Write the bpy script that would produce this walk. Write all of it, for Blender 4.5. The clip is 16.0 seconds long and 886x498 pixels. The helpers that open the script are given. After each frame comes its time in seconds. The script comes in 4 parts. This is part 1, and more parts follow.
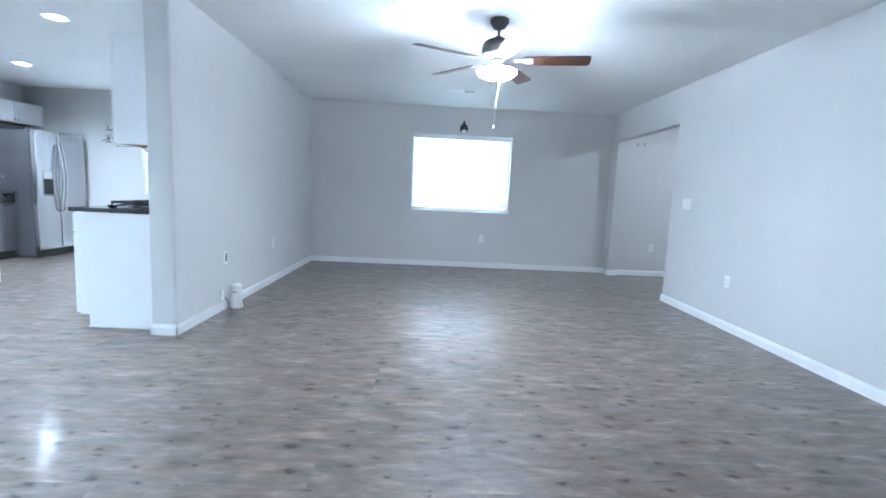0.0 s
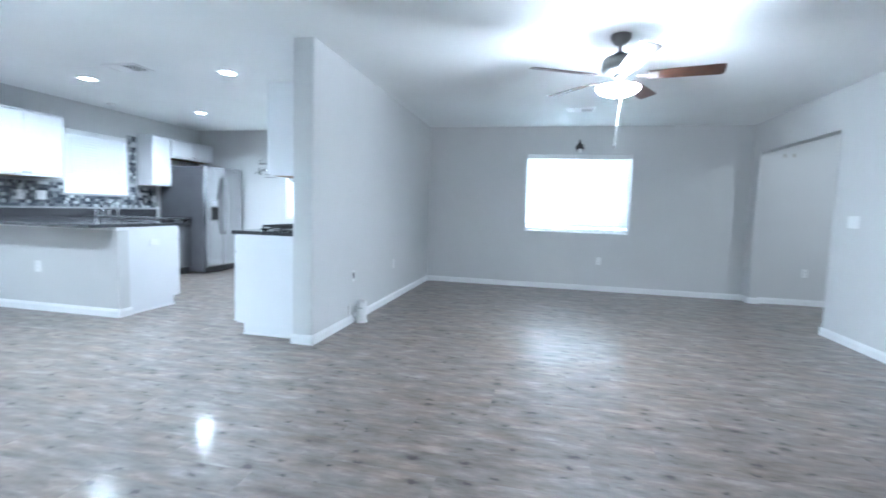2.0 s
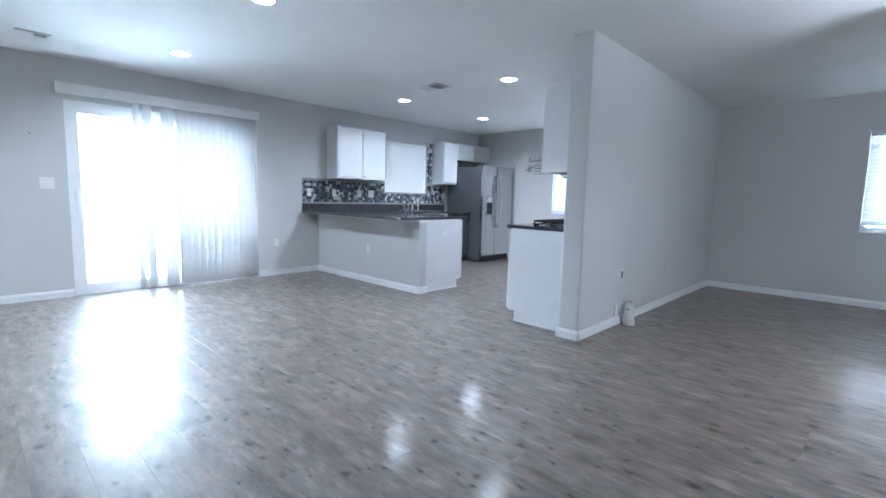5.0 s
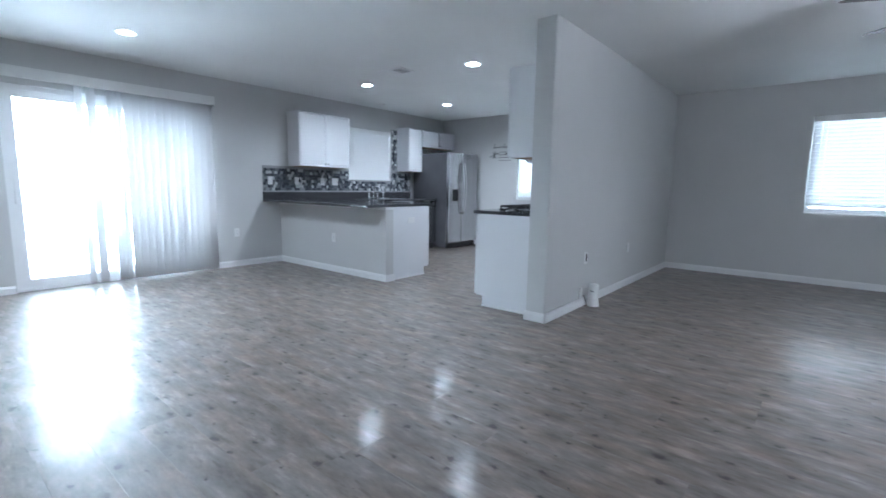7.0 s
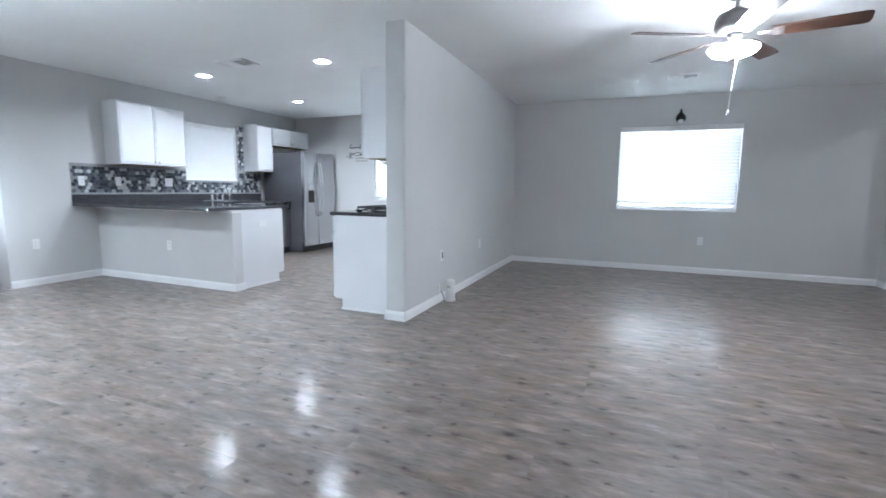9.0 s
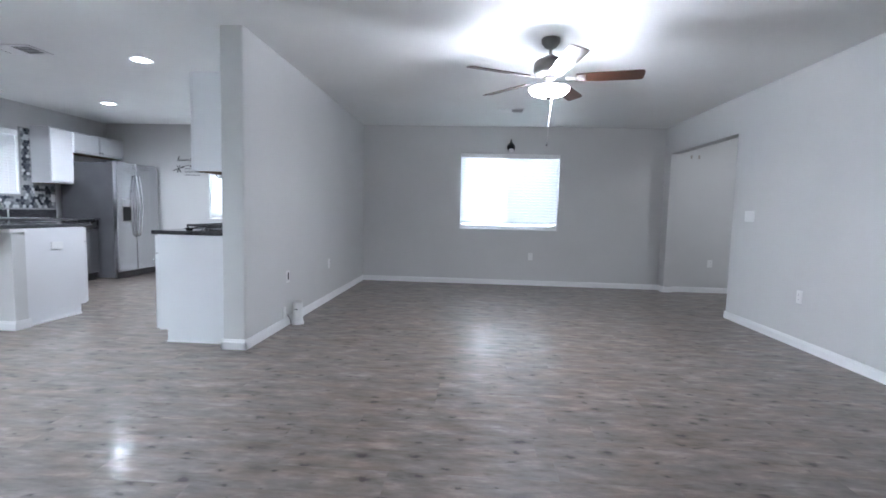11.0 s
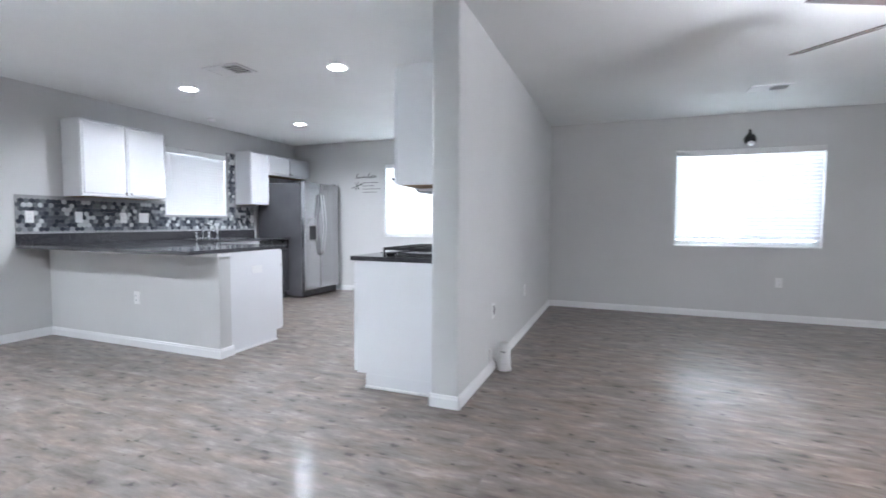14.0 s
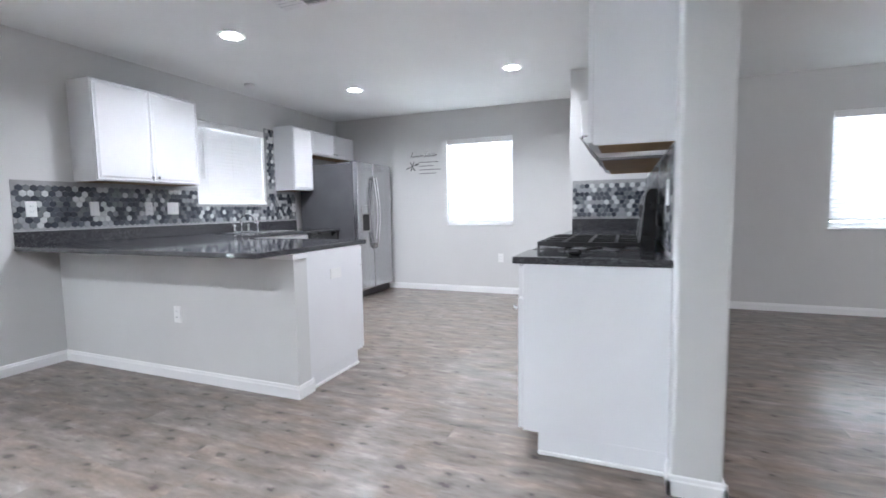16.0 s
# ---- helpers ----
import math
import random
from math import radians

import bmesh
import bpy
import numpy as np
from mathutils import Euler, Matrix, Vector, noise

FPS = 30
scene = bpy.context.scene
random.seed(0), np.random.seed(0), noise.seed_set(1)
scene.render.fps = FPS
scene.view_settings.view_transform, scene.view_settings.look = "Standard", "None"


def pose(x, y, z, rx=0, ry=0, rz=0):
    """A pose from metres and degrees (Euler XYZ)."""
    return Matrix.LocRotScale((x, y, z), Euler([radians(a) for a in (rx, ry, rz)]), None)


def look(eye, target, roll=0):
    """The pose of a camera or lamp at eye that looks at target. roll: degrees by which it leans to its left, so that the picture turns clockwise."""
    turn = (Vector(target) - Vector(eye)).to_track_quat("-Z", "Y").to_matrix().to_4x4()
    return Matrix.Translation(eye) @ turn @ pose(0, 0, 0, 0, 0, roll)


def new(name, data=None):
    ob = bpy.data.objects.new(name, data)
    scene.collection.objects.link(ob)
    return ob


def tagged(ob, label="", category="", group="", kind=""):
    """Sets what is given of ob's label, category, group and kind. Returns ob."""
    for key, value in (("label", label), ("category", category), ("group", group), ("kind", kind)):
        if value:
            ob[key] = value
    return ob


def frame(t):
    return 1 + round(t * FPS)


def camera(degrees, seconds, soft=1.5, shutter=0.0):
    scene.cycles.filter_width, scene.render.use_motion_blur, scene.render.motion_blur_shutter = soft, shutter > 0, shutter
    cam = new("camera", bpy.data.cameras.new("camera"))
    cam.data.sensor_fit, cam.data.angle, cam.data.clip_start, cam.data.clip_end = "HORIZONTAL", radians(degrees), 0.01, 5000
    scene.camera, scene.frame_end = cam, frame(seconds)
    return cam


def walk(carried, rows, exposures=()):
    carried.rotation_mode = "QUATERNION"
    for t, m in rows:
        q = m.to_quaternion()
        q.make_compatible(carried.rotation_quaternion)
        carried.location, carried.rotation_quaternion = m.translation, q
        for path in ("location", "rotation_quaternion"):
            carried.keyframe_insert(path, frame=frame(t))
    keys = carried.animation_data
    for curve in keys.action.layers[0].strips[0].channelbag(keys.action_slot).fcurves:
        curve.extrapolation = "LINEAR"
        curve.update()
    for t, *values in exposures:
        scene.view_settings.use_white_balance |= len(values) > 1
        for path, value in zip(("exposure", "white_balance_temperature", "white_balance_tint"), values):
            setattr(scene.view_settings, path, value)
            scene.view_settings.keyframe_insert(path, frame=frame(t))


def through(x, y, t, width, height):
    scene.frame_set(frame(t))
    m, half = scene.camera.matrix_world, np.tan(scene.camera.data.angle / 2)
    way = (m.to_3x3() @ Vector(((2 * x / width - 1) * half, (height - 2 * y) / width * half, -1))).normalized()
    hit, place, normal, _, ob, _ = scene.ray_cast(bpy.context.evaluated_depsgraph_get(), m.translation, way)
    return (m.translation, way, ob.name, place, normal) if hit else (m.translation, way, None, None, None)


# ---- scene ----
cam = camera(88.3, 16.0, 1.6, 0.4)
PATH = [
    (0, (0.024, 0.406, 1.146), (0.085, 2.391, 0.906), 2.7),
    (0.5, (-0.02, 0.371, 1.139), (0.096, 2.36, 0.959), 1.6),
    (1, (-0.037, 0.367, 1.149), (0.063, 2.359, 0.997), 1.8),
    (1.5, (-0.022, 0.37, 1.142), (-0.056, 2.363, 0.984), 1.6),
    (2, (-0.015, 0.37, 1.146), (-0.435, 2.318, 0.98), 1.8),
    (2.5, (-0.054, 0.356, 1.151), (-0.833, 2.189, 0.972), 1.8),
    (3, (-0.071, 0.353, 1.153), (-1.145, 2.03, 0.967), 1.5),
    (3.5, (-0.088, 0.35, 1.148), (-1.356, 1.885, 0.951), 1.3),
    (4, (-0.086, 0.34, 1.162), (-1.461, 1.778, 0.952), 1.6),
    (6.5, (-0.118, 0.302, 1.143), (-1.469, 1.755, 0.895), 1.5),
    (7, (-0.119, 0.321, 1.136), (-1.378, 1.851, 0.866), 0.9),
    (7.5, (-0.116, 0.321, 1.125), (-1.239, 1.953, 0.853), 0.9),
    (8, (-0.11, 0.345, 1.137), (-1.11, 2.055, 0.857), 0.4),
    (8.5, (-0.096, 0.336, 1.125), (-0.978, 2.112, 0.854), 0.9),
    (9, (-0.087, 0.345, 1.138), (-0.837, 2.181, 0.879), 0.7),
    (9.5, (-0.076, 0.335, 1.127), (-0.668, 2.231, 0.889), 1.1),
    (10, (-0.074, 0.335, 1.113), (-0.478, 2.281, 0.891), 1.4),
    (12.5, (-0.106, 0.592, 1.15), (-0.098, 2.591, 1.082), 1),
    (13, (-0.278, 0.808, 1.185), (-0.679, 2.767, 1.119), 1.8),
    (13.5, (-0.61, 0.984, 1.179), (-1.215, 2.89, 1.128), 0.9),
    (14, (-0.936, 1.166, 1.157), (-1.655, 3.029, 1.04), 0.3),
    (14.5, (-1.28, 1.378, 1.165), (-2.137, 3.184, 1.102), 0.2),
    (15, (-1.609, 1.526, 1.144), (-2.427, 3.348, 1.051), -0),
    (15.5, (-1.898, 1.627, 1.141), (-2.606, 3.488, 0.95), -0.2),
    (16, (-2.205, 1.845, 1.142), (-2.945, 3.695, 0.968), -0.9),
]
EXPOSURES = [
    (0, 1.74, 5050, 4), (1.5, 1.78, 5100, 4), (3, 1.7, 5200, 5), (4, 1.42, 5250, 6), (6.5, 0.68, 5300, 8), (7, 0.77, 5320, 8), (8, 1.08, 5400, 8),
    (9, 1.35, 5570, 9), (10, 1.25, 5580, 10), (12.5, 1.18, 5770, 14), (14, 1.38, 5860, 13), (16, 1.37, 6010, 14),
]
walk(cam, [(t, look(eye, target, roll)) for t, eye, target, roll in PATH], EXPOSURES)

# ---- world, sun and backdrop light ----
world = bpy.data.worlds.new("sky")
scene.world = world
world.use_nodes = True
wn = world.node_tree.nodes
sky = wn.new("ShaderNodeTexSky")
sky.sky_type, sky.sun_disc = "NISHITA", False
sky.sun_elevation, sky.sun_rotation = radians(58), radians(180)
world.node_tree.links.new(sky.outputs[0], wn["Background"].inputs[0])
wn["Background"].inputs[1].default_value = 0.1
sun = new("sun", bpy.data.lights.new("sun", "SUN"))
sun.data.energy, sun.data.angle, sun.data.color = 4.0, radians(0.5), (1.0, 0.95, 0.88)
sun.matrix_world = look((0, -20, 32), (0, 0, 0))
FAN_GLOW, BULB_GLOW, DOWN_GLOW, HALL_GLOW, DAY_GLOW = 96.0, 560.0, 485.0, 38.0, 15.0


# ---- materials ----
def nodes_of(name):
    m = bpy.data.materials.new(name)
    m.use_nodes = True
    return m, m.node_tree.nodes, m.node_tree.links, m.node_tree.nodes["Principled BSDF"]


def ramp(n, stops, constant=False):
    r = n.new("ShaderNodeValToRGB")
    r.color_ramp.interpolation = "CONSTANT" if constant else "LINEAR"
    while len(r.color_ramp.elements) < len(stops):
        r.color_ramp.elements.new(0.5)
    for e, (p, c) in zip(r.color_ramp.elements, stops):
        e.position, e.color = p, (*c, 1)
    return r


def surface(name, c1, c2, rough=0.5, scale=6.0, bump=0.05, bump_scale=120.0, metal=0.0, stretch=(1, 1, 1), rough2=None, spec=0.5):
    """Two-scale surface: broad tone drift between c1 and c2, fine grain in the relief."""
    m, n, l, b = nodes_of(name)
    geo, mapping = n.new("ShaderNodeNewGeometry"), n.new("ShaderNodeMapping")
    mapping.inputs["Scale"].default_value = stretch
    l.new(geo.outputs["Position"], mapping.inputs[0])
    broad, fine = n.new("ShaderNodeTexNoise"), n.new("ShaderNodeTexNoise")
    broad.inputs["Scale"].default_value, broad.inputs["Detail"].default_value = scale, 4
    fine.inputs["Scale"].default_value, fine.inputs["Detail"].default_value = bump_scale, 3
    for x in (broad, fine):
        l.new(mapping.outputs[0], x.inputs["Vector"])
    r = ramp(n, [(0.3, c1), (0.7, c2)])
    l.new(broad.outputs[0], r.inputs[0])
    l.new(r.outputs[0], b.inputs["Base Color"])
    bp = n.new("ShaderNodeBump")
    bp.inputs["Strength"].default_value, bp.inputs["Distance"].default_value = bump, 0.004
    l.new(fine.outputs[0], bp.inputs["Height"])
    l.new(bp.outputs[0], b.inputs["Normal"])
    mr = n.new("ShaderNodeMapRange")
    mr.inputs[3].default_value, mr.inputs[4].default_value = rough, rough2 if rough2 is not None else min(1, rough + 0.1)
    l.new(broad.outputs[0], mr.inputs[0])
    l.new(mr.outputs[0], b.inputs["Roughness"])
    b.inputs["Metallic"].default_value = metal
    b.inputs["Specular IOR Level"].default_value = spec
    return m


def glowing(name, colour, strength):
    m, n, l, b = nodes_of(name)
    b.inputs["Base Color"].default_value = (0.8, 0.8, 0.8, 1)
    b.inputs["Emission Color"].default_value, b.inputs["Emission Strength"].default_value = (*colour, 1), strength
    return m


WALL = surface("wall_paint", (0.61, 0.61, 0.60), (0.64, 0.64, 0.63), 0.55, 1.5, 0.12, 90, spec=0.3)
CEIL = surface("ceiling_paint", (0.81, 0.82, 0.81), (0.85, 0.86, 0.85), 0.8, 1.2, 0.15, 70, spec=0.2)
TRIM = surface("trim_paint", (0.80, 0.80, 0.80), (0.84, 0.84, 0.84), 0.35, 3, 0.03, 60)
CABINET = surface("cabinet_lacquer", (0.74, 0.745, 0.76), (0.77, 0.775, 0.79), 0.32, 2, 0.02, 40)
PLASTIC = surface("white_plastic", (0.80, 0.80, 0.79), (0.84, 0.84, 0.83), 0.4, 8, 0.0)
SLIT = surface("dark_slot", (0.03, 0.03, 0.03), (0.05, 0.05, 0.05), 0.6)
STEEL = surface("brushed_steel", (0.46, 0.46, 0.47), (0.55, 0.55, 0.56), 0.21, 5, 0.012, 60, 1.0, (1, 1, 0.03), 0.27)
DARKSIDE = surface("grey_side_panel", (0.075, 0.075, 0.082), (0.095, 0.095, 0.102), 0.45, 4, 0.1, 300)
CHROME = surface("chrome", (0.75, 0.75, 0.76), (0.8, 0.8, 0.8), 0.12, 5, 0, 60, 1.0, rough2=0.16)
BLACK = surface("black_enamel", (0.012, 0.012, 0.013), (0.02, 0.02, 0.02), 0.22, 6, 0.02, 80)
IRON = surface("cast_iron", (0.008, 0.008, 0.008), (0.016, 0.016, 0.016), 0.6, 10, 0.2, 200)
RAWWOOD = surface("raw_underside", (0.24, 0.14, 0.06), (0.32, 0.20, 0.09), 0.6, 8, 0.1, 60, stretch=(1, 12, 12))
# brown reflection under the hood, put into the filter's base colour
HOODBROWN = surface("reflected_brown_filter", (0.20, 0.115, 0.05), (0.30, 0.18, 0.085), 0.5, 14, 0.3, 300, 0.3)
WALNUT = surface("walnut_blade", (0.034, 0.014, 0.008), (0.075, 0.030, 0.016), 0.28, 9, 0.05, 80, stretch=(2, 14, 14))
walnut = WALNUT.node_tree.nodes["Principled BSDF"]
walnut.inputs["Coat Weight"].default_value, walnut.inputs["Coat Roughness"].default_value = 0.7, 0.22
PEWTER = surface("brushed_pewter", (0.13, 0.125, 0.12), (0.18, 0.175, 0.17), 0.38, 8, 0.05, 80, 0.8)
PALEBLADE = surface("blade_bracket", (0.30, 0.29, 0.28), (0.36, 0.35, 0.34), 0.35, 8, 0.05, 80, 0.8)
CONCRETE = surface("pale_concrete", (0.42, 0.41, 0.39), (0.52, 0.51, 0.48), 0.9, 3, 0.4, 60)
GROUT = surface("grout", (0.28, 0.28, 0.28), (0.34, 0.34, 0.34), 0.85, 20, 0.2, 200)
SUBFLOOR = surface("floor_joint", (0.10, 0.088, 0.08), (0.13, 0.115, 0.105), 0.9, 20)
DECAL = surface("dark_vinyl", (0.09, 0.09, 0.095), (0.12, 0.12, 0.12), 0.5)
VENTDARK = surface("shade_and_strip_grey", (0.30, 0.30, 0.30), (0.35, 0.35, 0.35), 0.8)
HOOKTAN = surface("dull_brass", (0.36, 0.32, 0.27), (0.42, 0.38, 0.33), 0.5, 8, 0.05, 80)
BOWLIN = surface("grey_bowl_liner", (0.26, 0.26, 0.26), (0.30, 0.30, 0.30), 0.6, 8, 0.05, 80)
GLOBE = glowing("lit_frosted_glass", (1.0, 0.98, 0.98), FAN_GLOW)
BULB = glowing("lit_bulb", (1.0, 0.97, 0.97), BULB_GLOW)
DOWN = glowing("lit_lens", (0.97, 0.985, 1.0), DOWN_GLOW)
HALLGLOW = glowing("lit_hall_glass", (1.0, 0.98, 0.96), HALL_GLOW)
DAY = glowing("bright_daylight", (0.91, 0.965, 1.03), DAY_GLOW)


def slat_material(name, through=0.45, tone=0.76):
    m, n, l, b = nodes_of(name)
    b.inputs["Base Color"].default_value, b.inputs["Roughness"].default_value = (tone, tone, tone * 1.006, 1), 0.45
    t, mix = n.new("ShaderNodeBsdfTranslucent"), n.new("ShaderNodeMixShader")
    t.inputs[0].default_value = (0.88, 0.88, 0.885, 1)
    noise_t = n.new("ShaderNodeTexNoise")
    noise_t.inputs["Scale"].default_value = 30
    bp = n.new("ShaderNodeBump")
    bp.inputs["Strength"].default_value = 0.05
    l.new(noise_t.outputs[0], bp.inputs["Height"])
    l.new(bp.outputs[0], b.inputs["Normal"])
    mix.inputs[0].default_value = through
    l.new(b.outputs[0], mix.inputs[1])
    l.new(t.outputs[0], mix.inputs[2])
    l.new(mix.outputs[0], n["Material Output"].inputs[0])
    return m


SLAT = slat_material("blind_slat", 0.012, 0.82)
SLAT_BRIGHT = slat_material("thin_blind_slat", 0.03)
SLAT_MID = slat_material("living_blind_slat", 0.2)
VANE = slat_material("vertical_vane", 0.15, 0.86)


def glass_material():
    m, n, l, b = nodes_of("window_glass")
    t, g, mix, f = n.new("ShaderNodeBsdfTransparent"), n.new("ShaderNodeBsdfGlossy"), n.new("ShaderNodeMixShader"), n.new("ShaderNodeFresnel")
    t.inputs[0].default_value = (0.94, 0.97, 0.96, 1)
    g.inputs["Roughness"].default_value = 0.02
    f.inputs[0].default_value = 1.45
    l.new(f.outputs[0], mix.inputs[0])
    l.new(t.outputs[0], mix.inputs[1])
    l.new(g.outputs[0], mix.inputs[2])
    l.new(mix.outputs[0], n["Material Output"].inputs[0])
    return m


GLASS = glass_material()


def screen_material():
    """Fine woven insect mesh: half open, half dark thread."""
    m, n, l, b = nodes_of("insect_mesh")
    b.inputs["Base Color"].default_value, b.inputs["Roughness"].default_value = (0.05, 0.05, 0.05, 1), 0.8
    t, mix = n.new("ShaderNodeBsdfTransparent"), n.new("ShaderNodeMixShader")
    mix.inputs[0].default_value = 0.8
    l.new(b.outputs[0], mix.inputs[1])
    l.new(t.outputs[0], mix.inputs[2])
    l.new(mix.outputs[0], n["Material Output"].inputs[0])
    return m


SCREEN = screen_material()


def granite_material():
    m, n, l, b = nodes_of("dark_granite")
    geo = n.new("ShaderNodeNewGeometry")
    v, v2, ns = n.new("ShaderNodeTexVoronoi"), n.new("ShaderNodeTexVoronoi"), n.new("ShaderNodeTexNoise")
    v.inputs["Scale"].default_value, v2.inputs["Scale"].default_value, ns.inputs["Scale"].default_value = 240, 90, 14
    for x in (v, v2, ns):
        l.new(geo.outputs["Position"], x.inputs["Vector"])
    r1 = ramp(n, [(0.0, (0.016, 0.016, 0.018)), (0.45, (0.036, 0.036, 0.04)), (0.77, (0.06, 0.06, 0.064)), (0.94, (0.13, 0.13, 0.138))])
    sep = n.new("ShaderNodeSeparateColor")
    l.new(v.outputs["Color"], sep.inputs[0])
    l.new(sep.outputs[0], r1.inputs[0])
    r2 = ramp(n, [(0.0, (0.02, 0.02, 0.023)), (0.6, (0.042, 0.042, 0.046)), (0.95, (0.095, 0.095, 0.10))])
    sep2 = n.new("ShaderNodeSeparateColor")
    l.new(v2.outputs["Color"], sep2.inputs[0])
    l.new(sep2.outputs[1], r2.inputs[0])
    mix = n.new("ShaderNodeMix")
    mix.data_type = "RGBA"
    l.new(ns.outputs[0], mix.inputs[0])
    l.new(r1.outputs[0], mix.inputs[6])
    l.new(r2.outputs[0], mix.inputs[7])
    l.new(mix.outputs[2], b.inputs["Base Color"])
    b.inputs["Roughness"].default_value = 0.07
    return m


GRANITE = granite_material()


def floor_material(name, per_island):
    """Weathered grey-brown vinyl plank: short streaks along x, scattered dark knots, satin sheen."""
    m, n, l, b = nodes_of(name)
    geo = n.new("ShaderNodeNewGeometry")
    if per_island:
        rnd = geo.outputs["Random Per Island"]
    else:
        rnd = n.new("ShaderNodeObjectInfo").outputs["Random"]
    shift = n.new("ShaderNodeMath")
    shift.operation = "MULTIPLY"
    shift.inputs[1].default_value = 37.0
    l.new(rnd, shift.inputs[0])
    comb, add = n.new("ShaderNodeCombineXYZ"), n.new("ShaderNodeVectorMath")
    l.new(shift.outputs[0], comb.inputs[0])
    l.new(shift.outputs[0], comb.inputs[2])
    l.new(geo.outputs["Position"], add.inputs[0])
    l.new(comb.outputs[0], add.inputs[1])

    def noise_at(sx, sy, detail, rough=0.5):
        mp, t = n.new("ShaderNodeMapping"), n.new("ShaderNodeTexNoise")
        mp.inputs["Scale"].default_value = (sx, sy, 1)
        t.inputs["Scale"].default_value, t.inputs["Detail"].default_value, t.inputs["Roughness"].default_value = 1, detail, rough
        l.new(add.outputs[0], mp.inputs[0])
        l.new(mp.outputs[0], t.inputs["Vector"])
        return t.outputs[0]

    def mixed(fac, a, bb, kind="MIX"):
        x = n.new("ShaderNodeMix")
        x.data_type, x.blend_type = "RGBA", kind
        if hasattr(fac, "is_linked"):
            l.new(fac, x.inputs[0])
        else:
            x.inputs[0].default_value = fac
        l.new(a, x.inputs[6])
        l.new(bb, x.inputs[7])
        return x.outputs[2]

    streak = ramp(n, [(0.28, (0.112, 0.092, 0.077)), (0.42, (0.175, 0.150, 0.130)), (0.56, (0.230, 0.201, 0.176)), (0.72, (0.345, 0.308, 0.276))])
    l.new(noise_at(4.8, 12.5, 5, 0.62), streak.inputs[0])
    fine = ramp(n, [(0.3, (0.91, 0.906, 0.902)), (0.7, (1.07, 1.07, 1.07))])
    l.new(noise_at(10, 50, 3), fine.inputs[0])
    tint = ramp(n, [(0.34, (1.06, 0.97, 0.895)), (0.60, (0.985, 1.0, 1.015))])
    l.new(noise_at(3.2, 9, 3), tint.inputs[0])
    # scattered dark knots of uneven outline
    mp, vor = n.new("ShaderNodeMapping"), n.new("ShaderNodeTexVoronoi")
    mp.inputs["Scale"].default_value = (4.2, 7.5, 1)
    wob, wobs = n.new("ShaderNodeVectorMath"), n.new("ShaderNodeVectorMath")
    wobs.operation = "SCALE"
    wobs.inputs["Scale"].default_value = 0.045
    nz = n.new("ShaderNodeTexNoise")
    nz.inputs["Scale"].default_value = 28
    l.new(add.outputs[0], nz.inputs["Vector"])
    l.new(nz.outputs["Color"], wobs.inputs[0])
    l.new(add.outputs[0], wob.inputs[0])
    l.new(wobs.outputs[0], wob.inputs[1])
    l.new(wob.outputs[0], mp.inputs[0])
    vor.voronoi_dimensions = "2D"
    vor.inputs["Scale"].default_value = 1
    l.new(mp.outputs[0], vor.inputs["Vector"])
    sepc = n.new("ShaderNodeSeparateColor")
    l.new(vor.outputs["Color"], sepc.inputs[0])
    reach = n.new("ShaderNodeMath")
    reach.operation = "DIVIDE"
    l.new(vor.outputs["Distance"], reach.inputs[0])
    l.new(sepc.outputs[0], reach.inputs[1])
    knot = ramp(n, [(0.06, (0.32, 0.305, 0.30)), (0.15, (0.80, 0.79, 0.785)), (0.30, (1, 1, 1))])
    l.new(reach.outputs[0], knot.inputs[0])
    plank = ramp(n, [(0.0, (0.83, 0.825, 0.825)), (1.0, (0.89, 0.885, 0.885))])
    l.new(rnd, plank.inputs[0])
    c = mixed(1.0, streak.outputs[0], fine.outputs[0], "MULTIPLY")
    dash = ramp(n, [(0.63, (1, 1, 1)), (0.74, (0.72, 0.70, 0.685))])
    l.new(noise_at(9, 38, 1.5, 0.4), dash.inputs[0])
    for x in (tint, knot, dash, plank):
        c = mixed(1.0, c, x.outputs[0], "MULTIPLY")
    l.new(c, b.inputs["Base Color"])
    mr = n.new("ShaderNodeMapRange")
    mr.inputs[1].default_value, mr.inputs[2].default_value = 0.3, 0.7
    mr.inputs[3].default_value, mr.inputs[4].default_value = 0.40, 0.50
    b.inputs["Specular IOR Level"].default_value = 0.36
    b.inputs["Coat Weight"].default_value, b.inputs["Coat Roughness"].default_value = 1.0, 0.15
    b.inputs["Coat IOR"].default_value = 1.14
    ripple = n.new("ShaderNodeBump")
    ripple.inputs["Strength"].default_value, ripple.inputs["Distance"].default_value = 0.62, 0.0016
    l.new(noise_at(7, 34, 2), ripple.inputs["Height"])
    l.new(ripple.outputs[0], b.inputs["Coat Normal"])
    l.new(noise_at(5, 40, 3), mr.inputs[0])
    l.new(mr.outputs[0], b.inputs["Roughness"])
    bp = n.new("ShaderNodeBump")
    bp.inputs["Strength"].default_value, bp.inputs["Distance"].default_value = 0.3, 0.0016
    l.new(noise_at(9, 30, 2), bp.inputs["Height"])
    l.new(bp.outputs[0], b.inputs["Normal"])
    return m


PLANK, PLANKS = floor_material("vinyl_plank", False), floor_material("vinyl_planks_far", True)


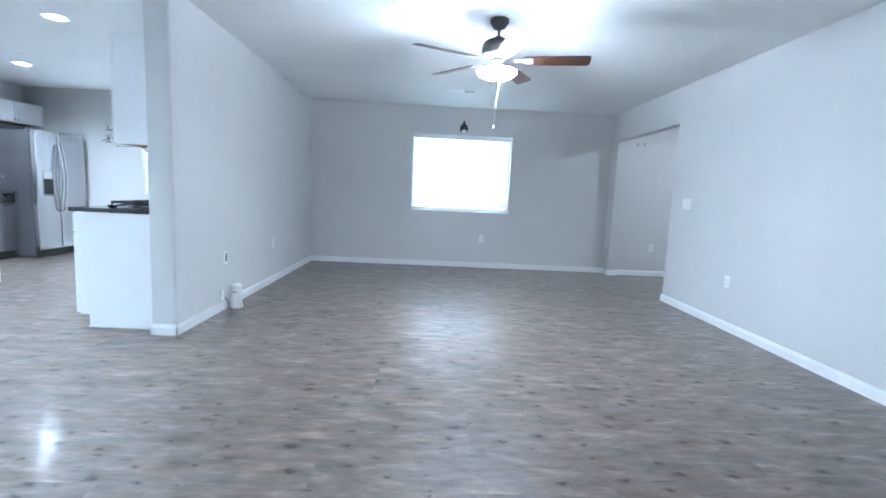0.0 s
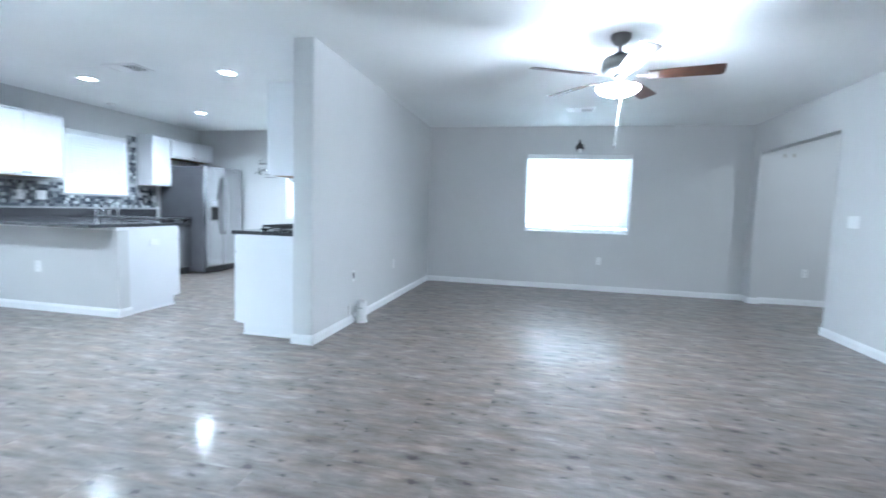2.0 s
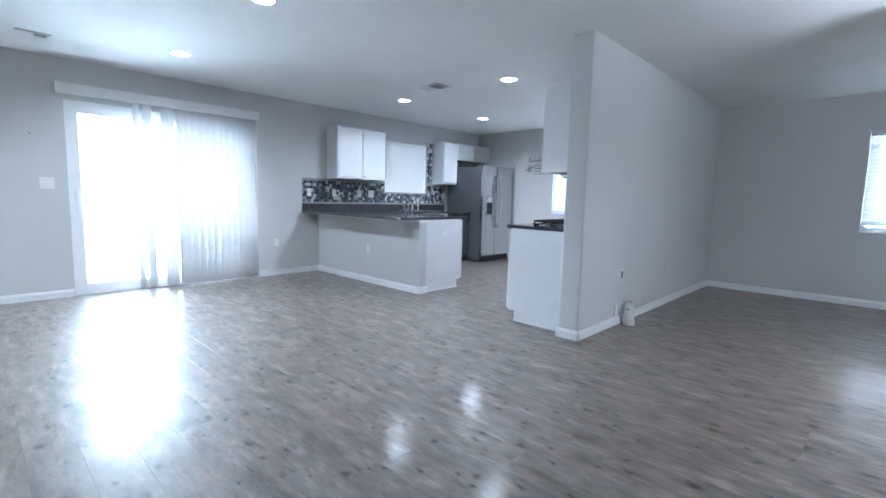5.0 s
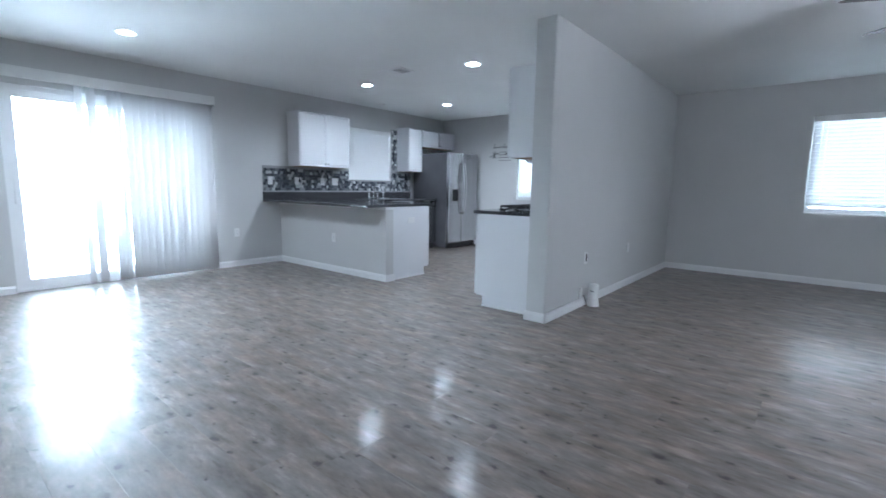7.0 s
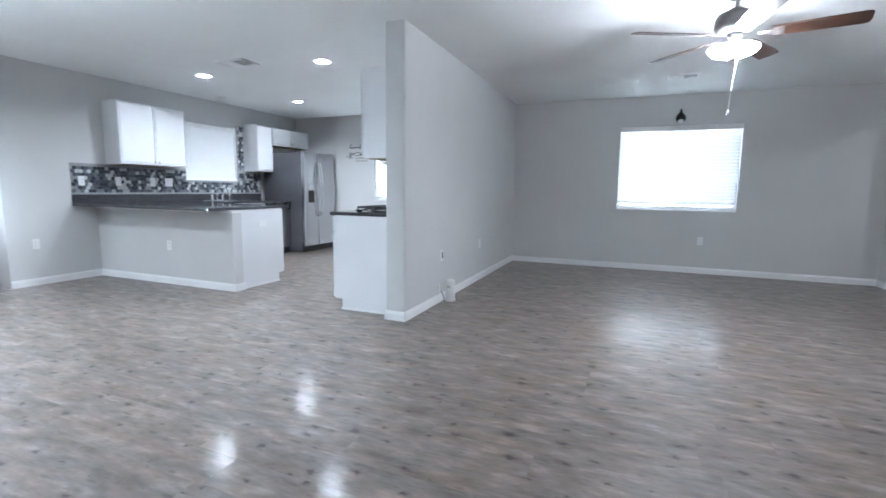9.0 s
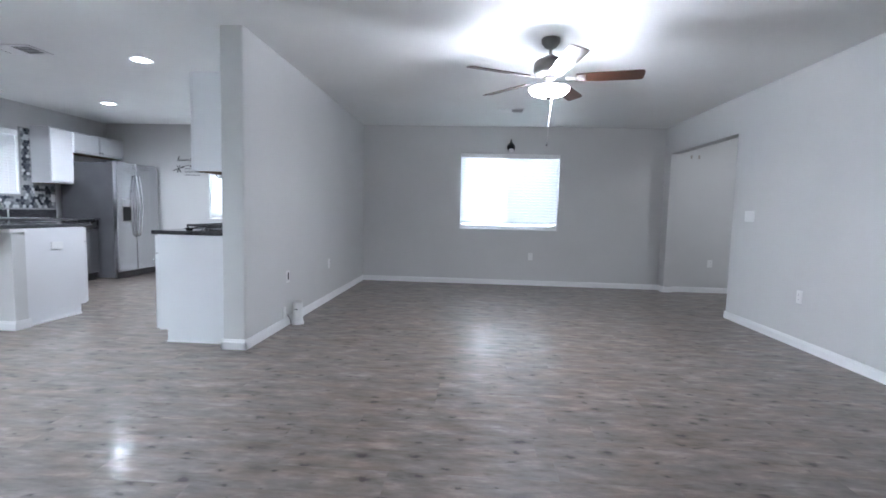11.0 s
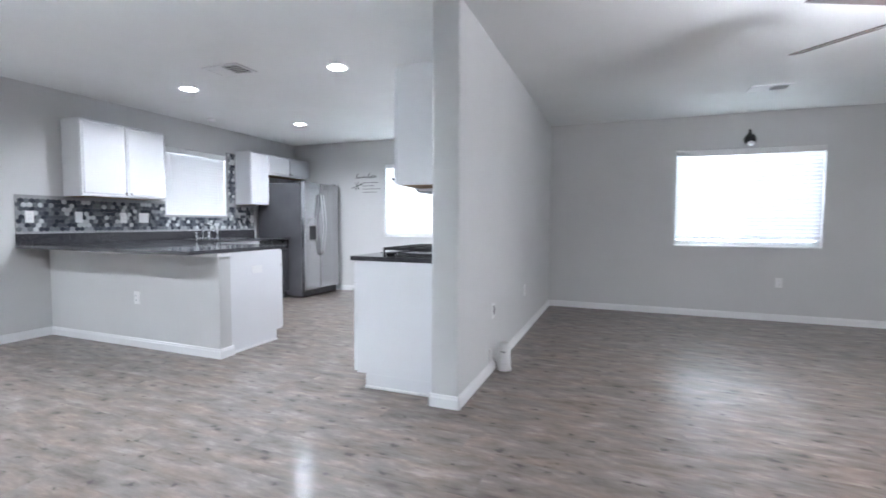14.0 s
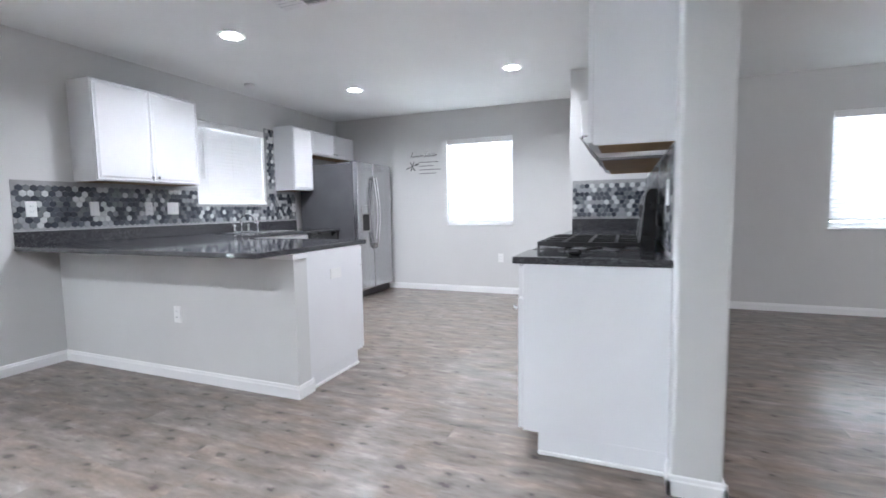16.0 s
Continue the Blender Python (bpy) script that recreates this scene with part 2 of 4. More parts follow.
def tile_material(name, per_island):
    m, n, l, b = nodes_of(name)
    rnd = n.new("ShaderNodeNewGeometry").outputs["Random Per Island"] if per_island else n.new("ShaderNodeObjectInfo").outputs["Random"]
    r = ramp(n, [(0.0, (0.045, 0.052, 0.066)), (0.26, (0.095, 0.105, 0.12)), (0.52, (0.165, 0.175, 0.185)), (0.70, (0.29, 0.30, 0.31)), (0.84, (0.56, 0.57, 0.57))], True)
    l.new(rnd, r.inputs[0])
    t = n.new("ShaderNodeTexNoise")
    t.inputs["Scale"].default_value = 60
    fine = ramp(n, [(0.3, (0.85, 0.85, 0.85)), (0.7, (1.1, 1.1, 1.1))])
    l.new(t.outputs[0], fine.inputs[0])
    x = n.new("ShaderNodeMix")
    x.data_type, x.blend_type = "RGBA", "MULTIPLY"
    x.inputs[0].default_value = 1
    l.new(r.outputs[0], x.inputs[6])
    l.new(fine.outputs[0], x.inputs[7])
    l.new(x.outputs[2], b.inputs["Base Color"])
    b.inputs["Roughness"].default_value = 0.22
    return m


TILE, TILES = tile_material("mosaic_tile", False), tile_material("mosaic_tiles_far", True)


# ---- mesh helpers ----
def box(bm, x0, y0, z0, x1, y1, z1, bevel=0.0):
    vs = [bm.verts.new(p) for p in ((x0, y0, z0), (x1, y0, z0), (x1, y1, z0), (x0, y1, z0), (x0, y0, z1), (x1, y0, z1), (x1, y1, z1), (x0, y1, z1))]
    fs = [bm.faces.new([vs[i] for i in q]) for q in ((3, 2, 1, 0), (4, 5, 6, 7), (0, 1, 5, 4), (1, 2, 6, 5), (2, 3, 7, 6), (3, 0, 4, 7))]
    if bevel:
        es = list({e for f in fs for e in f.edges})
        bmesh.ops.bevel(bm, geom=es, offset=bevel, segments=2, profile=0.5, affect="EDGES")
    return fs


def boxed(*boxes, bevel=0.0):
    bm = bmesh.new()
    for q in boxes:
        box(bm, *q, bevel=bevel)
    return bm


def lathe(bm, profile, segments=32, centre=(0, 0, 0)):
    """Turns (radius, height) pairs round z."""
    rings = []
    for r, z in profile:
        if r < 1e-5:
            rings.append([bm.verts.new((centre[0], centre[1], centre[2] + z))])
        else:
            rings.append([bm.verts.new((centre[0] + r * math.cos(a), centre[1] + r * math.sin(a), centre[2] + z)) for a in (2 * math.pi * i / segments for i in range(segments))])
    for a, b in zip(rings, rings[1:]):
        for i in range(segments):
            j = (i + 1) % segments
            q = [a[i % len(a)], a[j % len(a)], b[j % len(b)], b[i % len(b)]]
            q = list(dict.fromkeys(q))
            if len(q) > 2:
                bm.faces.new(q)
    for f in bm.faces:
        f.smooth = True
    return bm


def turned(profile, segments=32, centre=(0, 0, 0)):
    return lathe(bmesh.new(), profile, segments, centre)


def tube(points, radius, segments=10):
    """A round bar along the points."""
    bm, rings = bmesh.new(), []
    pts = [Vector(p) for p in points]
    for i, p in enumerate(pts):
        d = (pts[min(i + 1, len(pts) - 1)] - pts[max(i - 1, 0)]).normalized()
        side = d.cross(Vector((0, 0, 1)) if abs(d.z) < 0.9 else Vector((1, 0, 0))).normalized()
        up = side.cross(d)
        rings.append([bm.verts.new(p + radius * (math.cos(a) * side + math.sin(a) * up)) for a in (2 * math.pi * k / segments for k in range(segments))])
    for a, b in zip(rings, rings[1:]):
        for i in range(segments):
            bm.faces.new((a[i], a[(i + 1) % segments], b[(i + 1) % segments], b[i]))
    bm.faces.new(rings[0][::-1])
    bm.faces.new(rings[-1])
    for f in bm.faces:
        f.smooth = len(f.verts) == 4
    return bm


def slab(cells_x, cells_y, keep, z0, z1, bevel=0.006):
    """A flat slab made of the kept cells of a grid."""
    bm, at = bmesh.new(), {}

    def vert(i, j, z):
        if (i, j, z) not in at:
            at[i, j, z] = bm.verts.new((cells_x[i], cells_y[j], z))
        return at[i, j, z]

    for i, j in keep:
        bm.faces.new((vert(i, j, z1), vert(i + 1, j, z1), vert(i + 1, j + 1, z1), vert(i, j + 1, z1)))
        bm.faces.new((vert(i, j, z0), vert(i, j + 1, z0), vert(i + 1, j + 1, z0), vert(i + 1, j, z0)))
        for di, dj, a, b in ((0, -1, (i, j), (i + 1, j)), (1, 0, (i + 1, j), (i + 1, j + 1)), (0, 1, (i + 1, j + 1), (i, j + 1)), (-1, 0, (i, j + 1), (i, j))):
            if (i + di, j + dj) not in keep:
                bm.faces.new((vert(*a, z0), vert(*b, z0), vert(*b, z1), vert(*a, z1)))
    bmesh.ops.recalc_face_normals(bm, faces=bm.faces)
    if bevel:
        edges = [e for e in bm.edges if len(e.link_faces) == 2 and e.calc_face_angle(0) > 1]
        bmesh.ops.bevel(bm, geom=edges, offset=bevel, segments=3, profile=0.5, affect="EDGES")
    return bm


def mesh_of(name, bm, material):
    bmesh.ops.recalc_face_normals(bm, faces=bm.faces)
    me = bpy.data.meshes.new(name)
    bm.to_mesh(me)
    bm.free()
    me.materials.append(material)
    return me


def part(name, bm, material, parent=None, label=""):
    ob = new(name, mesh_of(name, bm, material))
    ob.parent = parent
    return tagged(ob, label)


def thing(name, label, category, m, group="", kind=""):
    ob = new(name)
    ob.matrix_basis = m
    ob.empty_display_size = 0.1
    return tagged(ob, label, category, group, kind)


def setting(name, bm, material, label, category="", parent=None):
    ob = part(name, bm, material, parent)
    return tagged(ob, label, category or name.split("_")[0], "", "structure")


# ---- plan ----
H = 2.48
WEST, EAST, NORTH, KNORTH, SOUTH = -6.29, 2.83, 7.63, 7.78, -3.0
PX0, PX1, PY = -2.02, -1.84, 3.775
SLIDER = (1.07, 3.06, 2.07)
KWIN = (5.30, 6.26, 1.245, 2.10)
LWIN = (-0.285, 1.245, 0.885, 2.065)
NWIN = (-4.505, -3.58, 0.93, 2.09)
OPEN_Y, STUB_Y, HEAD_Z = 5.69, 7.41, 2.07
HALL_N, HALL_E, HALL_S = 7.50, 5.3, 4.4
RET_X, RET_Y = -2.73, 6.6
TH = 0.14


def wall_with_holes(along, a0, a1, t0, t1, holes):
    """Boxes of a wall that runs along 'x' or 'y' from a0 to a1, thickness t0..t1, round holes (a, b, z0, z1)."""
    bm, edge, spans = bmesh.new(), a0, []
    for a, b, z0, z1 in sorted(holes):
        spans.append((edge, a, 0, H))
        if z0 > 0.01:
            spans.append((a, b, 0, z0))
        spans.append((a, b, z1, H))
        edge = b
    spans.append((edge, a1, 0, H))
    for a, b, z0, z1 in spans:
        if along == "y":
            box(bm, t0, a, z0, t1, b, z1)
        else:
            box(bm, a, t0, z0, b, t1, z1)
    bmesh.ops.remove_doubles(bm, verts=bm.verts, dist=1e-5)
    return bm


setting("wall_west", wall_with_holes("y", SOUTH, KNORTH, WEST - TH, WEST, [(SLIDER[0], SLIDER[1], 0, SLIDER[2]), KWIN]), WALL, "light greige painted wall with sliding door and window openings", "wall")
setting("wall_north_kitchen", wall_with_holes("x", WEST - TH, PX1 - 0.1, KNORTH, KNORTH + TH, [NWIN]), WALL, "light greige painted kitchen wall with one window", "wall")
setting("wall_north_living", wall_with_holes("x", PX1 - 0.1, EAST + 0.12, NORTH, NORTH + TH, [LWIN]), WALL, "light greige painted living room wall with one window", "wall")
bm = wall_with_holes("y", SOUTH, NORTH, EAST, EAST + 0.12, [(OPEN_Y, STUB_Y, 0, HEAD_Z)])
setting("wall_east", bm, WALL, "light greige painted wall with a plain square hall opening", "wall")
bm = boxed((PX0, PY, 0, PX1, NORTH, H))
bmesh.ops.bevel(bm, geom=[e for e in bm.edges if abs(e.verts[0].co.z - e.verts[1].co.z) > 1 and e.verts[0].co.y < PY + 0.01], offset=0.014, segments=4, profile=0.5, affect="EDGES")
setting("wall_partition", bm, WALL, "light greige painted partition between kitchen and living room", "wall")
setting("wall_closet", boxed((RET_X, RET_Y, 0, PX0, RET_Y + 0.11, H), (RET_X, RET_Y + 0.11, 0, RET_X + 0.11, KNORTH, H)), WALL, "painted return wall at the end of the counter", "wall")
setting("wall_south", boxed((WEST - TH, SOUTH - TH, 0, EAST + 0.12, SOUTH, H)), WALL, "plain painted wall closing the dining area", "wall")
setting("wall_hall_north", boxed((EAST + 0.12, HALL_N, 0, HALL_E, HALL_N + TH, H)), WALL, "light greige painted hallway wall", "wall")
setting("wall_hall_east", boxed((HALL_E, HALL_S - TH, 0, HALL_E + TH, HALL_N + TH, H)), WALL, "light greige painted wall closing the hallway", "wall")
setting("wall_hall_south", boxed((EAST + 0.12, HALL_S - TH, 0, HALL_E, HALL_S, H)), WALL, "light greige painted hallway wall", "wall")
# the last two are unseen, added to continue the row and brighten south-facing walls
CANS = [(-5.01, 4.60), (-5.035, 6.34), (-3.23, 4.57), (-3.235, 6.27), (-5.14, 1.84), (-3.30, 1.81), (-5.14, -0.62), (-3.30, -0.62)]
HOLE = 0.066


def ceiling_mesh():
    """The ceiling's sheet with a square hole for each recessed light, and the solid deck above the cans."""
    xs = sorted({WEST - TH, HALL_E + TH, *(x + d for x, y in CANS for d in (-HOLE, HOLE))})
    ys = sorted({SOUTH - TH, KNORTH + TH, *(y + d for x, y in CANS for d in (-HOLE, HOLE))})
    keep = set()
    for i in range(len(xs) - 1):
        for j in range(len(ys) - 1):
            cx, cy = (xs[i] + xs[i + 1]) / 2, (ys[j] + ys[j + 1]) / 2
            if not any(abs(cx - x) < HOLE and abs(cy - y) < HOLE for x, y in CANS):
                keep.add((i, j))
    bm = slab(xs, ys, keep, H, H + 0.06, 0)
    box(bm, WEST - TH, SOUTH - TH, H + 0.061, HALL_E + TH, KNORTH + TH, H + 0.2)
    return bm


setting("ceiling", ceiling_mesh(), CEIL, "smooth white painted ceiling", "ceiling")
floor = setting("floor", boxed((WEST - TH, SOUTH - TH, -0.2, HALL_E + TH, KNORTH + TH, -0.005)), SUBFLOOR, "weathered grey-brown wood-look vinyl plank floor", "floor")

# knee wall of the peninsula
KNEE_Y0, KNEE_Y1, KNEE_X = 4.02, 4.14, -4.035
bm = boxed((WEST, KNEE_Y0, 0, KNEE_X, KNEE_Y1, 0.887))
setting("wall_peninsula", bm, WALL, "low greige painted knee wall under the counter", "wall")
setting("trim_peninsula", boxed((WEST, KNEE_Y0 - 0.018, 0.857, KNEE_X + 0.012, KNEE_Y0, 0.887), (KNEE_X, KNEE_Y0, 0.857, KNEE_X + 0.012, KNEE_Y1, 0.887), bevel=0.002), TRIM, "white trim strip under the overhanging counter", "trim")

BB_H, BB_T = 0.082, 0.014


def baseboard(name, runs):
    """Runs (x0, y0, x1, y1, side): a moulded board along a line; side is the unit step away from the wall."""
    bm = bmesh.new()
    for x0, y0, x1, y1, (sx, sy) in runs:
        prof = [(0, 0), (BB_T, 0), (BB_T, BB_H - 0.022), (BB_T - 0.004, BB_H - 0.016), (BB_T - 0.006, BB_H - 0.004), (0.004, BB_H), (0, BB_H)]
        rings = [[bm.verts.new((x + sx * d, y + sy * d, z)) for d, z in prof] for x, y in ((x0, y0), (x1, y1))]
        k = len(prof)
        for i in range(k):
            bm.faces.new((rings[0][i], rings[0][(i + 1) % k], rings[1][(i + 1) % k], rings[1][i]))
        bm.faces.new(rings[0])
        bm.faces.new(rings[1][::-1])
    return setting(name, bm, TRIM, "white painted moulded baseboard", "baseboard")


baseboard("baseboard_west", [(WEST, SOUTH, WEST, SLIDER[0] - 0.01, (1, 0)), (WEST, SLIDER[1] + 0.01, WEST, KNEE_Y0, (1, 0))])
baseboard("baseboard_peninsula", [(WEST, KNEE_Y0, KNEE_X + BB_T, KNEE_Y0, (0, -1)), (KNEE_X, KNEE_Y0, KNEE_X, KNEE_Y1 + 0.02, (1, 0))])
baseboard("baseboard_partition", [(PX1, PY - BB_T, PX1, NORTH, (1, 0)), (PX0 - BB_T, PY, PX1 + BB_T, PY, (0, -1)), (PX0, PY - BB_T, PX0, 3.89, (-1, 0))])
baseboard("baseboard_living", [(PX1, NORTH, EAST, NORTH, (0, -1))])
baseboard("baseboard_east", [(EAST, SOUTH, EAST, OPEN_Y, (-1, 0)), (EAST - BB_T, OPEN_Y, EAST + 0.12, OPEN_Y, (0, 1)), (EAST, STUB_Y, EAST, NORTH, (-1, 0)), (EAST - BB_T, STUB_Y, EAST + 0.12 + BB_T, STUB_Y, (0, -1)), (EAST + 0.12, STUB_Y, EAST + 0.12, HALL_N, (1, 0))])
baseboard("baseboard_hall", [(EAST + 0.12, HALL_N, HALL_E, HALL_N, (0, -1))])
baseboard("baseboard_kitchen", [(WEST, KNORTH, RET_X, KNORTH, (0, -1)), (RET_X, RET_Y, RET_X, KNORTH, (-1, 0))])

# ---- outside ----
setting("ground", boxed((-400, -400, -0.45, 400, 400, -0.2)), CONCRETE, "pale dusty ground around the house", "ground")
setting("patio", boxed((WEST - TH - 1.35, -1.5, -0.2, WEST - TH, 5.5, -0.04)), CONCRETE, "pale concrete patio slab outside the sliding door", "pavement")
setting("backdrop_west", boxed((-8.1, -6, -0.2, -8.0, 12, 6)), DAY, "overexposed white daylight outside", "backdrop")
setting("backdrop_north", boxed((-8.0, 11.5, -0.2, 7, 11.6, 6)), DAY, "overexposed white daylight outside", "backdrop")


# ---- windows and blinds ----
def window(name, label, width, height, m, depth=TH, low=0.045, screened=False):
    """Vinyl window in its opening; local x along the wall, y into the room's outside, z up from the sill."""
    w = thing(name, label, "window", m, "", "structure")
    f, y0, y1 = 0.045, depth * 0.55, depth * 0.95
    part("window_frame", boxed((0, y0, 0, f, y1, height), (width - f, y0, 0, width, y1, height), (f, y0, 0, width - f, y1, low), (f, y0, height - f, width - f, y1, height)), TRIM, w)
    part("meeting_rail", boxed((width / 2 - 0.014, y0 + 0.015, low, width / 2 + 0.014, y1 - 0.005, height - f), bevel=0.003), TRIM, w)
    for a, b in ((f, width / 2 - 0.02), (width / 2 + 0.02, width - f)):
        p = part("pane", boxed((a, (y0 + y1) / 2 - 0.003, low, b, (y0 + y1) / 2 + 0.003, height - f)), GLASS, w)
        p.visible_shadow = False
    if screened:
        part("insect_screen", boxed((width / 2 + 0.016, y1 - 0.004, low, width - f, y1 - 0.003, height - f)), SCREEN, w, "dark woven insect mesh")
    part("window_sill", boxed((0.001, -0.012, -0.012, width - 0.001, y0, 0.004), bevel=0.003), TRIM, w)
    return w


def slat_blind(label, width, height, m, tilt, drop=None, slat=None, pitch=0.0435):
    """Two-inch horizontal blind hung inside the opening."""
    b = thing("window_blind", label, "blind", m, "horizontal window blinds")
    drop = height - 0.01 if drop is None else drop
    part("valance", boxed((0.004, -0.018, height - 0.075, width - 0.004, -0.008, height - 0.004), bevel=0.003), PLASTIC, b)
    part("headrail", boxed((0.006, -0.007, height - 0.05, width - 0.006, 0.045, height - 0.004)), PLASTIC, b)
    bm = bmesh.new()
    rows = 5
    for i in range(rows):
        a = (i / (rows - 1) - 0.5) * 0.05
        z = 0.0025 * math.cos(math.pi * (i / (rows - 1) - 0.5))
        for x in (0.008, width - 0.008):
            bm.verts.new((x, a, z))
            bm.verts.new((x, a, z - 0.0025))
    bm.verts.ensure_lookup_table()
    v = bm.verts
    for i in range(rows - 1):
        p, q = 4 * i, 4 * i + 4
        bm.faces.new((v[p], v[p + 2], v[q + 2], v[q]))
        bm.faces.new((v[p + 1], v[q + 1], v[q + 3], v[p + 3]))
        bm.faces.new((v[p], v[q], v[q + 1], v[p + 1]))
        bm.faces.new((v[p + 2], v[p + 3], v[q + 3], v[q + 2]))
    bm.faces.new((v[0], v[1], v[3], v[2]))
    e = 4 * (rows - 1)
    bm.faces.new((v[e], v[e + 2], v[e + 3], v[e + 1]))
    me = mesh_of("slat", bm, slat or SLAT)
    top, low = height - 0.085, height - drop + 0.035
    count = int((top - low) / pitch)
    for i in range(count + 1):
        s = new("slat", me)
        s.parent = b
        s.matrix_basis = pose(0, 0.02, top - i * (top - low) / count, tilt + random.uniform(-0.15, 0.15), 0, 0)
    part("bottom_rail", boxed((0.008, -0.006, height - drop, width - 0.008, 0.046, height - drop + 0.018), bevel=0.003), PLASTIC, b)
    for x in (0.14, width / 2, width - 0.14):
        part("ladder_cord", tube([(x, -0.006, height - drop + 0.015), (x, -0.006, height - 0.06)], 0.0012, 5), PLASTIC, b)
    part("tilt_wand", tube([(0.09, -0.022, height - 0.08), (0.09, -0.022, height - 0.6)], 0.004, 6), PLASTIC, b)
    return b


# local x along the wall, local y towards the outside
north = lambda x, y, z: pose(x, y, z)
west = lambda x, y, z: pose(x, y, z, 0, 0, 90)
window("window_1", "white vinyl slider window, daylight blown out behind", LWIN[1] - LWIN[0], LWIN[3] - LWIN[2], north(LWIN[0], NORTH, LWIN[2]), low=0.06, screened=True)
slat_blind("white two-inch faux wood blind, slats nearly closed", LWIN[1] - LWIN[0], LWIN[3] - LWIN[2], north(LWIN[0], NORTH + 0.012, LWIN[2]), -70, LWIN[3] - LWIN[2] - 0.075, SLAT_MID)
window("window_2", "white vinyl kitchen window over bare wall, daylight behind", NWIN[1] - NWIN[0], NWIN[3] - NWIN[2], north(NWIN[0], KNORTH, NWIN[2]))
slat_blind("white blind, slats open, washed out by daylight", NWIN[1] - NWIN[0], NWIN[3] - NWIN[2], north(NWIN[0], KNORTH + 0.012, NWIN[2]), -62, NWIN[3] - NWIN[2] - 0.012, SLAT_BRIGHT)
window("window_3", "white vinyl kitchen window over the sink", KWIN[1] - KWIN[0], KWIN[3] - KWIN[2], west(WEST, KWIN[0], KWIN[2]))
slat_blind("white two-inch blind over the sink, slats tilted shut", KWIN[1] - KWIN[0], KWIN[3] - KWIN[2], west(WEST - 0.012, KWIN[0], KWIN[2]), 82, pitch=0.038)


def sliding_door():
    w, h = SLIDER[1] - SLIDER[0], SLIDER[2]
    d = thing("door_1", "white vinyl sliding patio door, closed, bright daylight behind", "door", west(WEST, SLIDER[0], 0), "", "structure")
    f = 0.05
    part("door_frame", boxed((0, 0.04, 0, f, 0.135, h), (w - f, 0.04, 0, w, 0.135, h), (f, 0.04, h - f, w - f, 0.135, h), (f, 0.04, 0, w - f, 0.135, 0.03)), TRIM, d)
    for a, b, y in ((f, w / 2 + 0.03, 0.055), (w / 2 - 0.03, w - f, 0.098)):
        s = part("door_panel", boxed((a, y, 0.03, a + 0.07, y + 0.035, h - f), (b - 0.07, y, 0.03, b, y + 0.035, h - f), (a + 0.07, y, 0.03, b - 0.07, y + 0.035, 0.12), (a + 0.07, y, h - f - 0.07, b - 0.07, y + 0.035, h - f)), TRIM, d)
        p = part("pane", boxed((a + 0.07, y + 0.015, 0.12, b - 0.07, y + 0.021, h - f - 0.07)), GLASS, s)
        p.visible_shadow = False
    part("door_handle", boxed((f + 0.015, 0.035, 0.9, f + 0.04, 0.055, 1.15), bevel=0.005), TRIM, d)
    return d


sliding_door()


def vertical_blind():
    y0, y1 = 1.0, 3.085
    b = thing("vertical_blind", "white vinyl vertical blind, partly drawn over the sliding door", "blind", west(WEST, y0, 0))
    w = y1 - y0
    part("valance", boxed((0, -0.105, 2.115, w, -0.093, 2.222), (0, -0.093, 2.115, 0.012, 0, 2.222), (w - 0.012, -0.093, 2.115, w, 0, 2.222), (0.012, -0.093, 2.212, w - 0.012, -0.002, 2.222), bevel=0.002), PLASTIC, b, "white valance box")
    part("headrail", boxed((0.02, -0.07, 2.125, w - 0.02, -0.025, 2.165)), PLASTIC, b)
    bm = bmesh.new()
    prof = [(-0.0445, 0.0), (-0.022, 0.0009), (0.0, 0.0012), (0.022, 0.0009), (0.0445, 0.0)]
    rings = [[bm.verts.new((x, y + o, z)) for x, y in prof for o in (0, 0.0015)] for z in (0.025, 2.13)]
    for i in range(4):
        k = 2 * i
        bm.faces.new((rings[0][k], rings[0][k + 2], rings[1][k + 2], rings[1][k]))
        bm.faces.new((rings[0][k + 1], rings[1][k + 1], rings[1][k + 3], rings[0][k + 3]))
    for r in rings:
        bm.faces.new([r[0], r[2], r[4], r[6], r[8], r[9], r[7], r[5], r[3], r[1]])
    me = mesh_of("vane", bm, VANE)
    for f in me.polygons:
        f.use_smooth = True
    # drawn flat over the fixed half with slits where they hang askew, turned ajar towards the opening
    spots = [(3.02 - 0.0805 * i + random.uniform(-0.003, 0.003), 4 + random.uniform(-1.5, 1.5)) for i in range(12)]
    spots += [(2.06, 42), (2.01, 46), (1.965, 42), (1.80, 10), (1.695, 34)]
    for y, a in spots:
        v = new("vane", me)
        v.parent = b
        v.matrix_basis = pose(y - y0, -0.048 + 0.0016 * (len(b.children) % 2), 0, 0, random.uniform(-0.10, 0.10), a)
    part("control_wand", tube([(w - 0.06, -0.085, 2.12), (w - 0.055, -0.088, 1.0)], 0.005, 6), PLASTIC, b)
    return b


vertical_blind()


